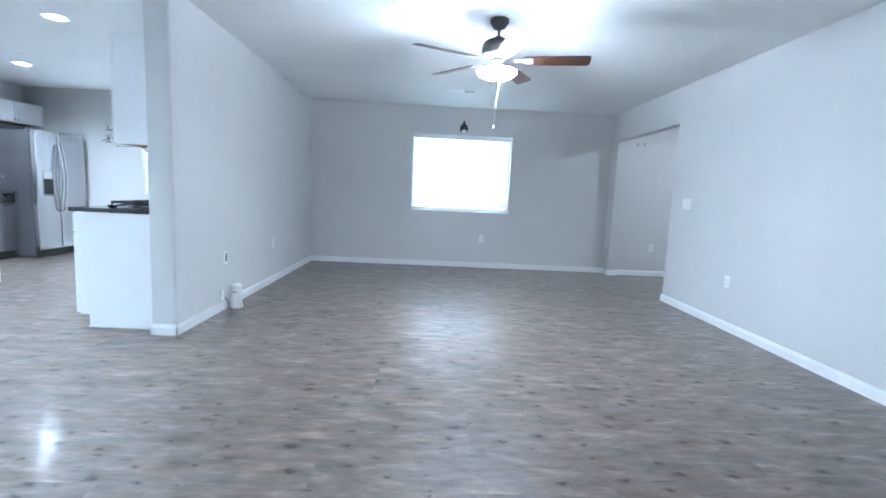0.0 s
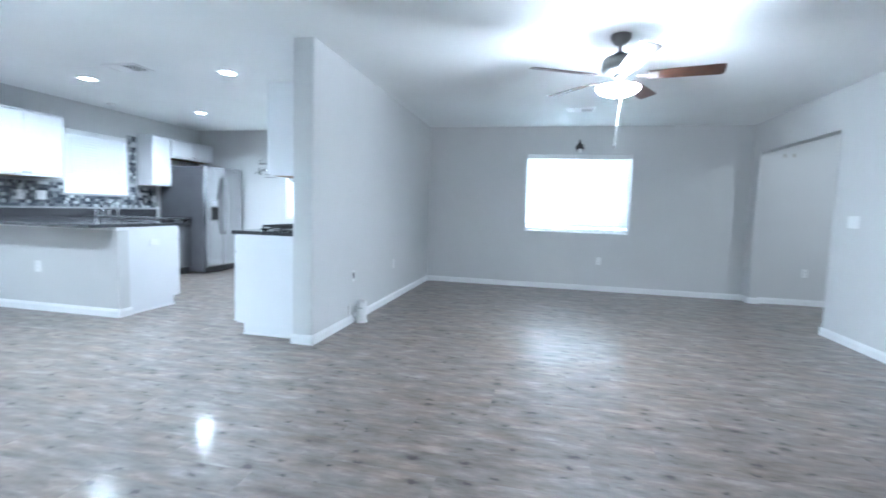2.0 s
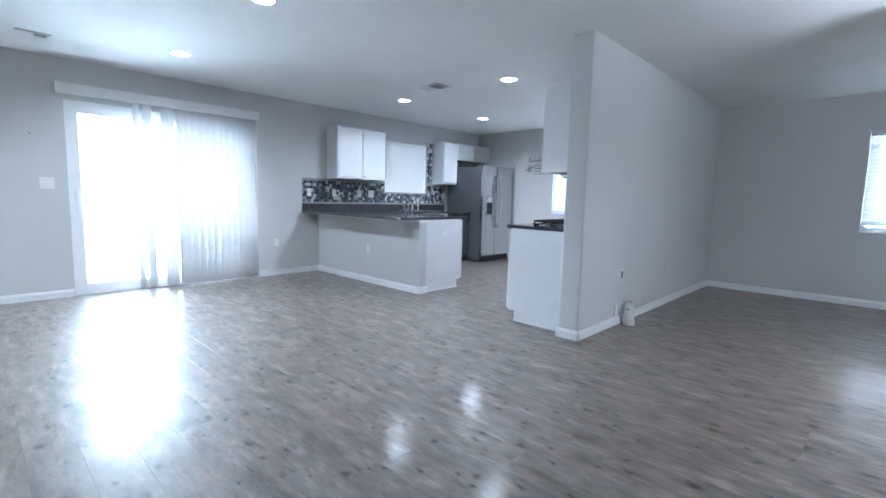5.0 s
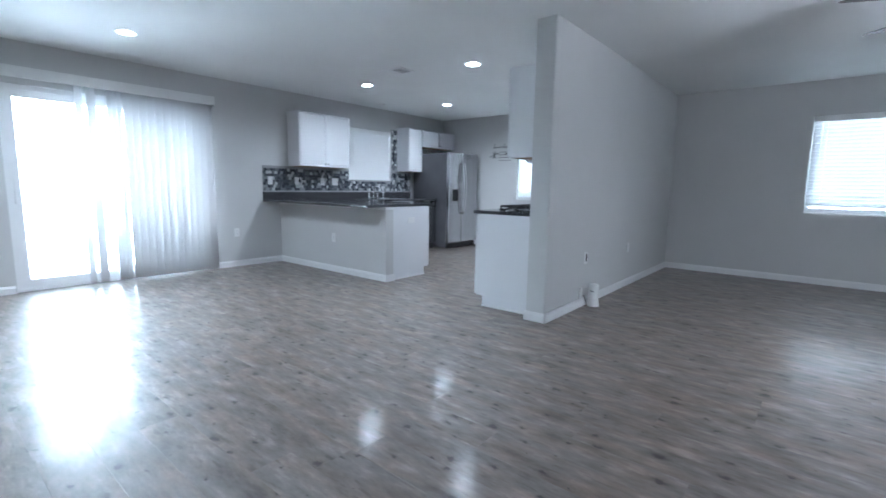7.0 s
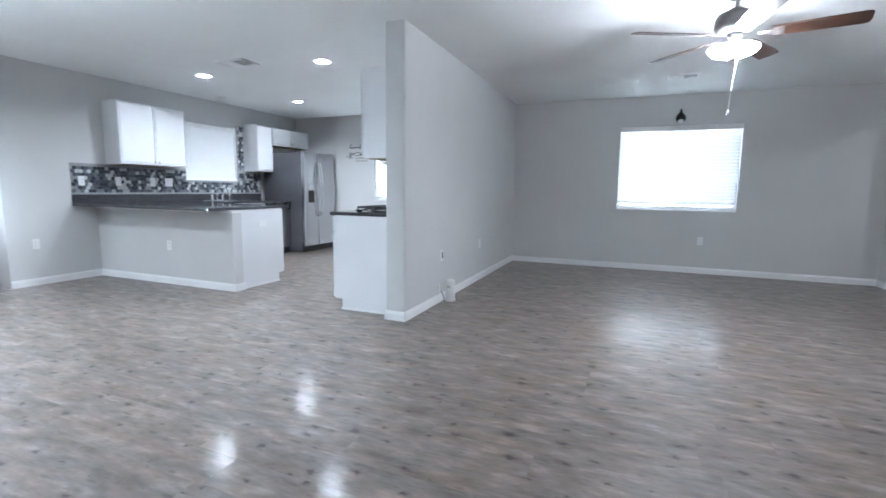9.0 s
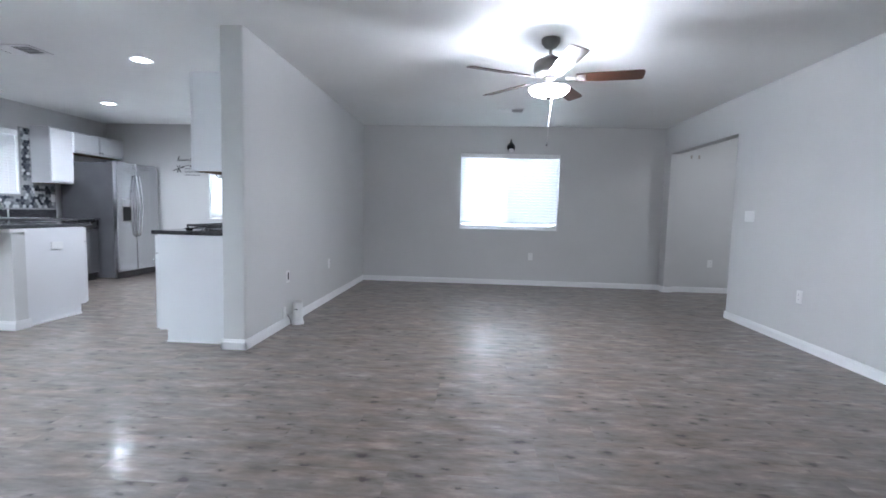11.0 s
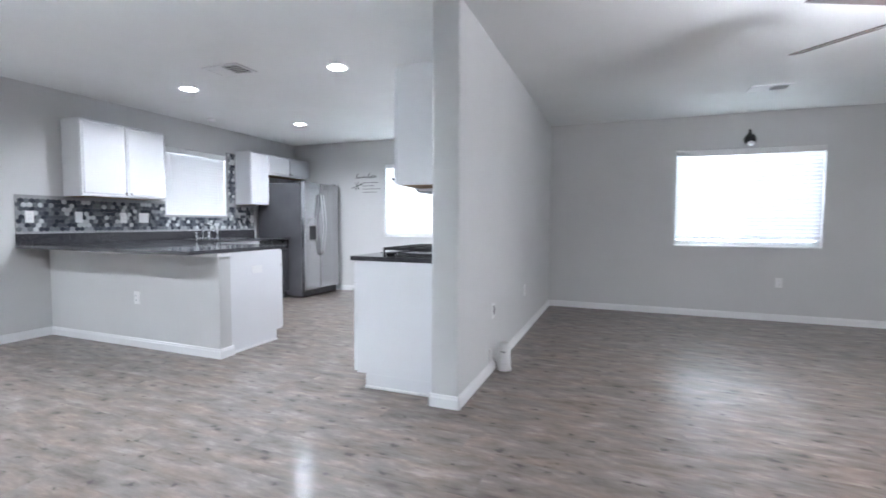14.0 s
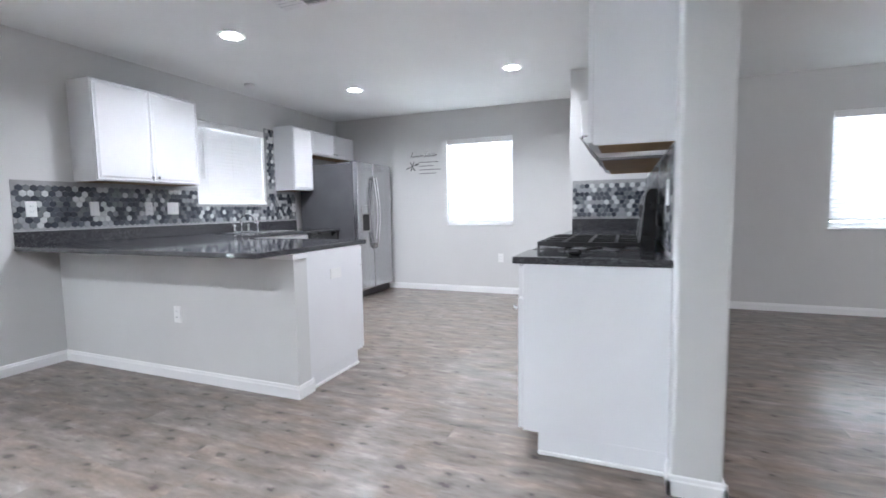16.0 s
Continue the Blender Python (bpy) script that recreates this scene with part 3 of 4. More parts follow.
# ---- kitchen cabinets ----
def door_leaf(w, h, t=0.02, frame_w=0.068):
    """A raised-panel leaf in the xz plane, face towards -y, back at y=0."""
    bm = bmesh.new()
    fs = box(bm, 0, -t, 0, w, 0, h)
    face = fs[2]
    fw = min(frame_w, w * 0.22, h * 0.25)
    bmesh.ops.inset_region(bm, faces=[face], thickness=fw, depth=0)
    bmesh.ops.inset_region(bm, faces=[face], thickness=0.012, depth=-0.011)
    bmesh.ops.inset_region(bm, faces=[face], thickness=0.012, depth=0)
    bmesh.ops.inset_region(bm, faces=[face], thickness=0.018, depth=0.008)
    edges = [e for e in bm.edges if all(abs(v.co.y + t) < 1e-5 and (v.co.x in (0, w) or abs(v.co.z) < 1e-6 or abs(v.co.z - h) < 1e-6) for v in e.verts)]
    bmesh.ops.bevel(bm, geom=edges, offset=0.0018, segments=2, profile=0.5, affect="EDGES")
    return bm


def shifted(bm, x, y, z):
    bmesh.ops.translate(bm, verts=bm.verts, vec=(x, y, z))
    return bm


def cabinet(name, label, w, d, h, leaves, m, toe=0.0, drawers=False, knobs="bottom", group="", under=None):
    """Front plane at y=0 facing -y, body behind it; leaves: how many doors share the width."""
    c = thing(name, label, "cabinet", m, group)
    if toe:
        bm = boxed((0, 0.0, toe, w, d, h), (0.0, 0.07, 0, w, d, toe))
    else:
        bm = boxed((0, 0.0, 0, w, d, h))
    bmesh.ops.bevel(bm, geom=[e for e in bm.edges if e.calc_length() > 0.05], offset=0.0015, segments=1, affect="EDGES")
    part("body", bm, CABINET, c)
    if under:
        part("underside", boxed((0.018, 0.02, -0.002, w - 0.018, d - 0.002, 0.001)), under, c, "unpainted brown wood underside")
    g, z0, z1 = 0.0012, toe + 0.012, h - 0.012
    lw = (w - g * (leaves + 1)) / max(leaves, 1)
    for i in range(leaves):
        x = g + i * (lw + g)
        top = z1
        if drawers:
            dr = part("drawer_front", shifted(door_leaf(lw, 0.14, 0.02, 0.03), x, -0.001, z1 - 0.14), CABINET, c)
            part("pull", shifted(turned([(0.006, 0), (0.005, 0.012), (0.012, 0.018), (0.013, 0.024), (0.0, 0.027)], 14), 0, 0, 0), CHROME, dr, "small nickel knob").matrix_basis = pose(x + lw / 2, -0.021, z1 - 0.07, 90, 0, 0)
            top = z1 - 0.15
        leaf = part("door", shifted(door_leaf(lw, top - z0), x, -0.0025, z0), CABINET, c)
        if knobs:
            kx = x + (lw - 0.028 if (i % 2 == 0) else 0.028)
            kz = z0 + 0.035 if knobs == "bottom" else top - 0.05
            part("knob", turned([(0.006, 0), (0.005, 0.012), (0.012, 0.018), (0.013, 0.024), (0.0, 0.027)], 14), CHROME, leaf, "small nickel knob").matrix_basis = pose(kx, -0.024, kz, 90, 0, 0)
    return c


def facing_east(x, y0, z):
    return pose(x, y0, z, 0, 0, 90)


def facing_west(x, y1, z):
    return pose(x, y1, z, 0, 0, -90)


UF, UZ, UH = -5.99, 1.405, 0.785
CT = 0.92
UP, BASE = "white upper cabinets", "white base cabinets"
cabinet("wall_cabinet", "white raised-panel wall cabinet with two doors, above the mosaic", 0.915, 0.28, UH, 2, facing_east(UF - 0.02, 4.165, UZ), group=UP, under=RAWWOOD)
cabinet("wall_cabinet", "narrow white raised-panel wall cabinet beside the fridge", 0.36, 0.28, UH, 1, facing_east(UF - 0.02, 6.435, UZ), group=UP, under=RAWWOOD)
cabinet("wall_cabinet", "low white two-door cabinet above the fridge", 0.97, 0.28, 0.315, 2, facing_east(UF - 0.02, 6.80, UZ + UH - 0.315), group=UP, under=RAWWOOD)
WF = -2.36
cabinet("wall_cabinet", "narrow white wall cabinet at the end of the partition", 0.33, 0.319, UH, 1, facing_west(WF + 0.02, 4.27, UZ), group=UP, under=RAWWOOD)
cabinet("wall_cabinet", "short white cabinet above the range hood", 0.755, 0.319, 0.50, 2, facing_west(WF + 0.02, 5.03, UZ + UH - 0.50), group=UP)
cabinet("wall_cabinet", "white two-door wall cabinet beyond the range", 0.80, 0.319, UH, 2, facing_west(WF + 0.02, 5.84, UZ), group=UP, under=RAWWOOD)
BH = CT - 0.032
cabinet("base_cabinet", "white sink base cabinet with drawer fronts under the window", 0.87, 0.66, BH, 2, facing_east(-5.625, 5.29, 0), 0.1, True, "top", BASE)
cabinet("base_cabinet", "white corner base cabinet with a drawer", 0.43, 0.66, BH, 1, facing_east(-5.625, 4.85, 0), 0.1, True, "top", BASE)
end = cabinet("base_cabinet", "white end base cabinet with a plain side panel, toe kick below", 0.365, 0.612, BH, 1, facing_west(-2.635, 4.265, 0), 0.1, True, "top", BASE)
part("shoe_moulding", boxed((0.3655, 0.07, 0, 0.377, 0.60, 0.018), bevel=0.004), TRIM, end)
cabinet("base_cabinet", "white base cabinet between range and return wall", 1.55, 0.614, BH, 3, facing_west(-2.635, 6.59, 0), 0.1, True, "top", BASE)
# the peninsula's cabinet opens to the kitchen
pen = cabinet("base_cabinet", "white peninsula cabinet, plain end panel with a blank plate", 1.60, 0.63, BH, 3, pose(-4.055, 4.785, 0, 0, 0, 180), 0.1, True, "top", BASE)
part("outlet_plate", boxed((-0.006, 0.255, 0.68, -0.0005, 0.38, 0.75), bevel=0.002), PLASTIC, pen, "blank white outlet plate")
part("shoe_moulding", boxed((-0.012, 0.07, 0, -0.0005, 0.63, 0.018), bevel=0.004), TRIM, pen)


# ---- counters ----
SX0, SX1, SY0, SY1 = -6.14, -5.78, 5.40, 6.12
bm = slab([WEST, SX0, SX1, -5.585, -4.05], [3.74, 4.875, SY0, SY1, 6.78], {(0, 0), (1, 0), (2, 0), (3, 0), (0, 1), (1, 1), (2, 1), (0, 2), (2, 2), (0, 3), (1, 3), (2, 3)}, BH, CT)
worktop = thing("worktop", "polished dark speckled granite worktop over peninsula and sink run", "worktop", pose(0, 0, 0))
part("slab", bm, GRANITE, worktop)
part("upstand", boxed((WEST, 3.745, CT, WEST + 0.02, 6.78, CT + 0.105), bevel=0.003), GRANITE, worktop, "low granite upstand along the wall")
worktop = thing("worktop", "polished dark granite worktop beside the range", "worktop", pose(0, 0, 0))
part("slab", slab([-2.685, PX0], [3.893, 4.268], {(0, 0)}, BH, CT), GRANITE, worktop)
worktop = thing("worktop", "dark granite worktop ending at the return wall", "worktop", pose(0, 0, 0))
part("slab", slab([-2.70, PX0], [5.035, RET_Y], {(0, 0)}, BH, CT), GRANITE, worktop)
part("upstand", boxed((-2.70, RET_Y - 0.02, CT, PX0, RET_Y, CT + 0.105), bevel=0.003), GRANITE, worktop)


def kitchen_sink():
    s = thing("kitchen_sink", "stainless steel drop-in sink in the granite", "sink", pose(0, 0, CT))
    x0, x1, y0, y1 = SX0, SX1, SY0, SY1
    rim = slab([x0 - 0.02, x0 + 0.012, x1 - 0.012, x1 + 0.02], [y0 - 0.02, y0 + 0.012, (y0 + y1) / 2 - 0.012, (y0 + y1) / 2 + 0.012, y1 - 0.012, y1 + 0.02], {(i, j) for i in range(3) for j in range(5)} - {(1, 1), (1, 3)}, 0.001, 0.006, 0.002)
    part("rim", rim, STEEL, s)
    for a, b in ((y0 + 0.012, (y0 + y1) / 2 - 0.012), ((y0 + y1) / 2 + 0.012, y1 - 0.012)):
        part("bowl", boxed((x0 + 0.012, a, -0.19, x1 - 0.012, b, -0.184), (x0 + 0.008, a, -0.19, x0 + 0.012, b, 0.0), (x1 - 0.012, a, -0.19, x1 - 0.008, b, 0.0), (x0 + 0.012, a - 0.004, -0.19, x1 - 0.012, a, 0.0), (x0 + 0.012, b, -0.19, x1 - 0.012, b + 0.004, 0.0)), STEEL, s)


kitchen_sink()


def faucet():
    f = thing("faucet", "chrome two-handle kitchen faucet behind the sink", "faucet", pose(-6.20, 5.76, CT))
    part("base_plate", boxed((-0.03, -0.13, 0, 0.03, 0.13, 0.014), bevel=0.005), CHROME, f)
    arc = [(0, 0, 0.01), (0, 0, 0.13)] + [(0.10 - 0.10 * math.cos(a), 0, 0.13 + 0.07 * math.sin(a)) for a in (math.pi * i / 10 for i in range(1, 11))] + [(0.2, 0, 0.10)]
    part("spout", tube(arc, 0.011, 12), CHROME, f)
    for y in (-0.1, 0.1):
        part("handle", turned([(0.02, 0), (0.022, 0.03), (0.012, 0.045), (0.026, 0.06), (0.022, 0.075), (0, 0.08)], 16, (0, y, 0.012)), CHROME, f)
    part("sprayer", turned([(0.018, 0), (0.012, 0.05), (0.017, 0.1), (0.0, 0.115)], 14, (0.0, 0.24, 0.0)), CHROME, f)


faucet()


# ---- appliances ----
def refrigerator():
    w, d, h = 0.885, 0.88, 1.755
    f = thing("refrigerator", "stainless side-by-side refrigerator with grey sides and water dispenser", "refrigerator", facing_east(-5.33, 6.80, 0))
    part("body", boxed((0, 0.075, 0.02, w, d, h - 0.015), bevel=0.006), DARKSIDE, f, "dark grey cabinet sides")
    part("base_grille", boxed((0.01, 0.05, 0.012, w - 0.01, 0.09, 0.10), bevel=0.004), SLIT, f, "black toe grille")
    split = 0.385
    leaf = None
    for a, b in ((0.003, split - 0.004), (split + 0.004, w - 0.003)):
        bm = boxed((a, 0, 0.105, b, 0.072, h))
        bmesh.ops.bevel(bm, geom=[e for e in bm.edges if max(v.co.y for v in e.verts) < 0.01 or abs(e.verts[0].co.z - e.verts[1].co.z) > 1], offset=0.014, segments=4, profile=0.5, affect="EDGES")
        ob = part("door", bm, STEEL, f, "brushed stainless door")
        leaf = leaf or ob
    disp = part("dispenser", boxed((0.085, -0.006, 0.86, 0.285, 0.004, 0.88), (0.085, -0.006, 1.09, 0.285, 0.004, 1.21), (0.085, -0.006, 0.88, 0.103, 0.004, 1.09), (0.267, -0.006, 0.88, 0.285, 0.004, 1.09), bevel=0.003), PALEBLADE, leaf, "grey water dispenser surround")
    part("dispenser_panel", boxed((0.10, -0.009, 1.10, 0.27, -0.0055, 1.20), bevel=0.002), STEEL, leaf, "pale control panel above the recess")
    part("dispenser_recess", boxed((0.103, -0.003, 0.88, 0.267, 0.001, 1.09)), IRON, leaf, "black dispenser recess")
    for x, s in ((split - 0.032, -1), (split + 0.032, 1)):
        pts = [(x, 0.0, 0.64)] + [(x, -0.03 - 0.045 * math.sin(math.pi * i / 14), 0.66 + 0.90 * i / 14) for i in range(15)] + [(x, 0.0, 1.58)]
        part("handle", tube(pts, 0.013, 10), CHROME, f, "long bowed steel handle")
    for x in (0.06, w - 0.06):
        part("hinge_cap", boxed((x - 0.035, 0.03, h - 0.013, x + 0.035, 0.12, h + 0.012), bevel=0.005), DARKSIDE, f)


refrigerator()


def dishwasher():
    d = thing("dishwasher", "stainless dishwasher with black control strip beside the fridge", "dishwasher", facing_east(-5.615, 6.17, 0))
    part("body", boxed((0.004, 0.02, 0.1, 0.596, 0.58, BH - 0.004)), DARKSIDE, d)
    part("door", boxed((0.004, -0.012, 0.115, 0.596, 0.018, BH - 0.135), bevel=0.005), STEEL, d)
    part("control_panel", boxed((0.004, -0.016, BH - 0.13, 0.596, 0.018, BH - 0.006), bevel=0.006), BLACK, d, "glossy black control strip")
    part("handle", tube([(0.08, -0.014, BH - 0.16), (0.08, -0.045, BH - 0.16), (0.52, -0.045, BH - 0.16), (0.52, -0.014, BH - 0.16)], 0.009, 8), STEEL, d)
    part("kick_plate", boxed((0.004, 0.05, 0, 0.596, 0.07, 0.1)), SLIT, d, "black kick plate")


dishwasher()


def gas_range():
    w, d = 0.757, 0.60
    r = thing("gas_range", "black gas range with cast-iron grates and tall backguard", "stove", facing_west(-2.665, 5.03, 0))
    part("body", boxed((0, 0.03, 0.02, w, d, 0.895), bevel=0.004), BLACK, r)
    od = part("oven_door", boxed((0.01, -0.01, 0.2, w - 0.01, 0.029, 0.74), bevel=0.006), BLACK, r)
    part("handle", tube([(0.08, -0.01, 0.70), (0.08, -0.05, 0.70), (w - 0.08, -0.05, 0.70), (w - 0.08, -0.01, 0.70)], 0.011, 8), STEEL, od, "steel bar handle")
    part("control_panel", boxed((0.005, -0.006, 0.76, w - 0.005, 0.029, 0.89), bevel=0.008), BLACK, r)
    for i in range(5):
        part("knob", turned([(0.024, 0), (0.022, 0.022), (0.0, 0.026)], 18), BLACK, r).matrix_basis = pose(0.09 + i * (w - 0.18) / 4, -0.007, 0.825, 90, 0, 0)
    part("cooktop", boxed((0, 0.0, 0.895, w, d, 0.922), bevel=0.006), BLACK, r, "glossy black cooktop")
    for x in (0.19, w - 0.19):
        for y in (0.15, 0.42):
            part("burner", turned([(0.05, 0), (0.05, 0.012), (0.035, 0.016), (0.035, 0.024), (0, 0.026)], 20, (x, y, 0.922)), IRON, r)
    for x0, x1 in ((0.02, w / 2 - 0.006), (w / 2 + 0.006, w - 0.02)):
        bm = boxed((x0, 0.025, 0.94, x0 + 0.018, 0.545, 0.960), (x1 - 0.018, 0.025, 0.94, x1, 0.545, 0.960))
        for y in (0.025, 0.15, 0.28, 0.41, 0.533):
            box(bm, x0 + 0.018, y, 0.943, x1 - 0.018, y + 0.016, 0.960)
        xm = (x0 + x1) / 2
        for a, b in ((0.041, 0.15), (0.166, 0.28), (0.296, 0.41), (0.426, 0.533)):
            box(bm, xm - 0.008, a, 0.944, xm + 0.008, b, 0.961)
        for x in (x0, x1 - 0.012):
            for y in (0.025, 0.533):
                box(bm, x, y, 0.922, x + 0.012, y + 0.012, 0.94)
        part("grate", bm, IRON, r, "matt cast-iron pan grate")
    bm = bmesh.new()
    prof = [(d - 0.075, 0.92), (d - 0.05, 1.20), (d - 0.035, 1.225), (d, 1.225), (d, 0.92)]
    rings = [[bm.verts.new((x, y, z)) for y, z in prof] for x in (0.0, w)]
    for i in range(5):
        bm.faces.new((rings[0][i], rings[0][(i + 1) % 5], rings[1][(i + 1) % 5], rings[1][i]))
    bm.faces.new(rings[0])
    bm.faces.new(rings[1][::-1])
    bg = part("backguard", bm, BLACK, r, "tall black slanted backguard")
    part("clock", boxed((w / 2 - 0.09, d - 0.068, 1.08, w / 2 + 0.09, d - 0.058, 1.15)), SLIT, bg)


gas_range()


def range_hood():
    w = 0.755
    h = thing("range_hood", "white under-cabinet range hood with brown filter below", "range hood", facing_west(-2.42, 5.03, 1.385))
    bm = bmesh.new()
    prof = [(0.09, 0), (0, 0.11), (0.0, 0.285), (0.399, 0.285), (0.399, 0)]
    rings = [[bm.verts.new((x, y, z)) for y, z in prof] for x in (0.001, w - 0.001)]
    for i in range(5):
        bm.faces.new((rings[0][i], rings[0][(i + 1) % 5], rings[1][(i + 1) % 5], rings[1][i]))
    bm.faces.new(rings[0])
    bm.faces.new(rings[1][::-1])
    part("canopy", bm, TRIM, h)
    part("filter", boxed((0.006, 0.095, -0.008, w - 0.045, 0.374, -0.001)), HOODBROWN, h, "filter with a brown reflection put into its colour")
    part("edge_strip", boxed((w - 0.045, 0.085, -0.012, w - 0.002, 0.376, -0.001), bevel=0.003), VENTDARK, h, "dark edge strip")
    part("lip", boxed((0.0, -0.006, 0.0, w, -0.001, 0.14), bevel=0.002), PEWTER, h, "grey metal slanted front lip").matrix_basis = pose(0, 0.088, -0.002, 39, 0, 0)


range_hood()


def utensil():
    u = thing("spoon_rest", "small black utensil lying on the granite worktop", "utensil", pose(-2.42, 3.99, CT + 0.001, 0, 0, 25))
    part("bowl", turned([(0.0, 0.004), (0.02, 0.0), (0.034, 0.012), (0.036, 0.022), (0.03, 0.014), (0.0, 0.008)], 20), BLACK, u)
    part("handle", tube([(0.02, 0, 0.016), (0.07, 0.0, 0.028), (0.13, 0.0, 0.034)], 0.007, 8), BLACK, u)


utensil()


# ---- living room ceiling fan ----
def ceiling_fan():
    f = thing("ceiling_fan", "five-blade walnut ceiling fan with pewter body and lit glass bowl", "ceiling fan", pose(0.486, 4.05, H))
    part("canopy", turned([(0.0, 0.0), (0.072, 0.0), (0.07, -0.03), (0.045, -0.065), (0.02, -0.078), (0.0, -0.078)], 32), PEWTER, f)
    part("downrod", turned([(0.012, -0.07), (0.012, -0.135)], 16), PEWTER, f)
    part("motor_housing", turned([(0.0, -0.125), (0.03, -0.125), (0.05, -0.14), (0.105, -0.165), (0.122, -0.19), (0.125, -0.245), (0.11, -0.272), (0.06, -0.285), (0.0, -0.285)], 40), PEWTER, f)
    part("light_kit", turned([(0.045, -0.285), (0.045, -0.31), (0.016, -0.325), (0.010, -0.436), (0.0, -0.436)], 32), PEWTER, f)
    part("glass_bowl", turned([(0.150, -0.378), (0.153, -0.381), (0.150, -0.394), (0.130, -0.414), (0.085, -0.432), (0.03, -0.440), (0.0, -0.441)], 40), GLOBE, f, "glowing frosted glass bowl")
    # added liner that keeps the bowl's inner face from lighting the ceiling
    part("bowl_lining", turned([(0.148, -0.3775), (0.150, -0.381), (0.146, -0.393), (0.126, -0.411), (0.083, -0.429), (0.03, -0.437), (0.0, -0.438)], 40), BOWLIN, f, "grey liner added to stop the bowl glowing upward")
    for k in range(3):
        a = radians(50 + 120 * k)
        part("bulb", turned([(0.0, 0.022), (0.012, 0.016), (0.018, 0.0), (0.012, -0.016), (0.0, -0.022)], 16, (0.034 * math.cos(a), 0.034 * math.sin(a), -0.379)), BULB, f, "lit bulb inside the bowl")
    part("finial", turned([(0.028, -0.436), (0.03, -0.445), (0.012, -0.458), (0.0, -0.462)], 20), PEWTER, f)
    part("pull_chain", tube([(0.035, -0.02, -0.40), (0.02, -0.03, -0.46), (0.005, -0.03, -0.62), (-0.005, -0.03, -0.80)], 0.003, 6), PLASTIC, f)
    part("pull_rod", tube([(0.02, -0.03, -0.455), (0.008, -0.03, -0.62)], 0.0034, 8), PLASTIC, f, "pale upper pull")
    part("chain_pull", turned([(0.0, 0.03), (0.006, 0.02), (0.008, 0.0), (0.0, -0.012)], 12, (-0.005, -0.03, -0.815)), CHROME, f)
    bm = bmesh.new()
    out = []
    for i in range(9):
        a = -math.pi / 2 + math.pi * i / 8
        out.append((0.655 + 0.035 * max(0.0, math.cos(a)) ** 0.5, 0.068 * math.copysign(abs(math.sin(a)) ** 0.6, a)))
    outline = [(0.20, -0.052), (0.35, -0.062)] + [(x, y) for x, y in out] + [(0.35, 0.062), (0.20, 0.052)]
    tops = [bm.verts.new((x, y, 0.003)) for x, y in outline]
    lows = [bm.verts.new((x, y, -0.003)) for x, y in outline]
    bm.faces.new(tops)
    bm.faces.new(lows[::-1])
    for i in range(len(outline)):
        j = (i + 1) % len(outline)
        bm.faces.new((tops[i], lows[i], lows[j], tops[j]))
    blade = mesh_of("blade", bm, WALNUT)
    bm = boxed((0.13, -0.02, -0.006, 0.24, 0.02, -0.003), (0.21, -0.045, -0.0065, 0.27, 0.045, -0.0035), bevel=0.001)
    iron = mesh_of("blade_iron", bm, PALEBLADE)
    for i in range(5):
        b = new("blade", blade)
        b.parent = f
        b.matrix_basis = pose(0, 0, -0.302, 0, 0, -11 + 72 * i) @ pose(0, 0, 0, -13, 0, 0)
        k = new("blade_iron", iron)
        k.parent = b
    return f


ceiling_fan()


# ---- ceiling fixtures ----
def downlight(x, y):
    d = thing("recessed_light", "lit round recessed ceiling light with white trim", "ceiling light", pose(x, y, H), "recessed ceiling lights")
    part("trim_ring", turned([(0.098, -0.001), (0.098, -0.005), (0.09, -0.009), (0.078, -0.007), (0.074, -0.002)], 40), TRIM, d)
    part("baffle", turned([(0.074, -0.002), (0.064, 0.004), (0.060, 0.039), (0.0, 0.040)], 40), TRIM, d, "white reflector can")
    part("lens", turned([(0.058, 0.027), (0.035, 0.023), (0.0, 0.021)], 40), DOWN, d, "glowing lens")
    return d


# includes the two added lights out of view at the south end
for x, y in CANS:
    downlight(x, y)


def ceiling_vent(x, y, w, d, turn, label):
    v = thing("ceiling_vent", label, "vent", pose(x, y, H, 0, 0, turn), "ceiling vents")
    b = 0.025
    part("frame", boxed((-w / 2, -d / 2, -0.012, w / 2, -d / 2 + b, -0.001), (-w / 2, d / 2 - b, -0.012, w / 2, d / 2, -0.001), (-w / 2, -d / 2 + b, -0.012, -w / 2 + b, d / 2 - b, -0.001), (w / 2 - b, -d / 2 + b, -0.012, w / 2, d / 2 - b, -0.001), (-0.01, -d / 2 + b, -0.012, 0.01, d / 2 - b, -0.001), bevel=0.002), TRIM, v)
    # no duct behind: shade between the louvres is put into this sheet's grey
    part("backing", boxed((-w / 2 + b, -d / 2 + b, -0.003, w / 2 - b, d / 2 - b, -0.001)), VENTDARK, v, "grey sheet in place of the shaded throat")
    n = max(3, int((d - 2 * b) / 0.034))
    for x0, x1 in ((-w / 2 + b, -0.01), (0.01, w / 2 - b)):
        me = mesh_of("slat", boxed((x0, -0.0125, -0.0008, x1, 0.0125, 0.0008)), TRIM)
        for i in range(n):
            s = new("slat", me)
            s.parent = v
            s.matrix_basis = pose(0, -d / 2 + b + (i + 0.5) * (d - 2 * b) / n, -0.008, 30 if x0 > 0 else -12, 0, 0)


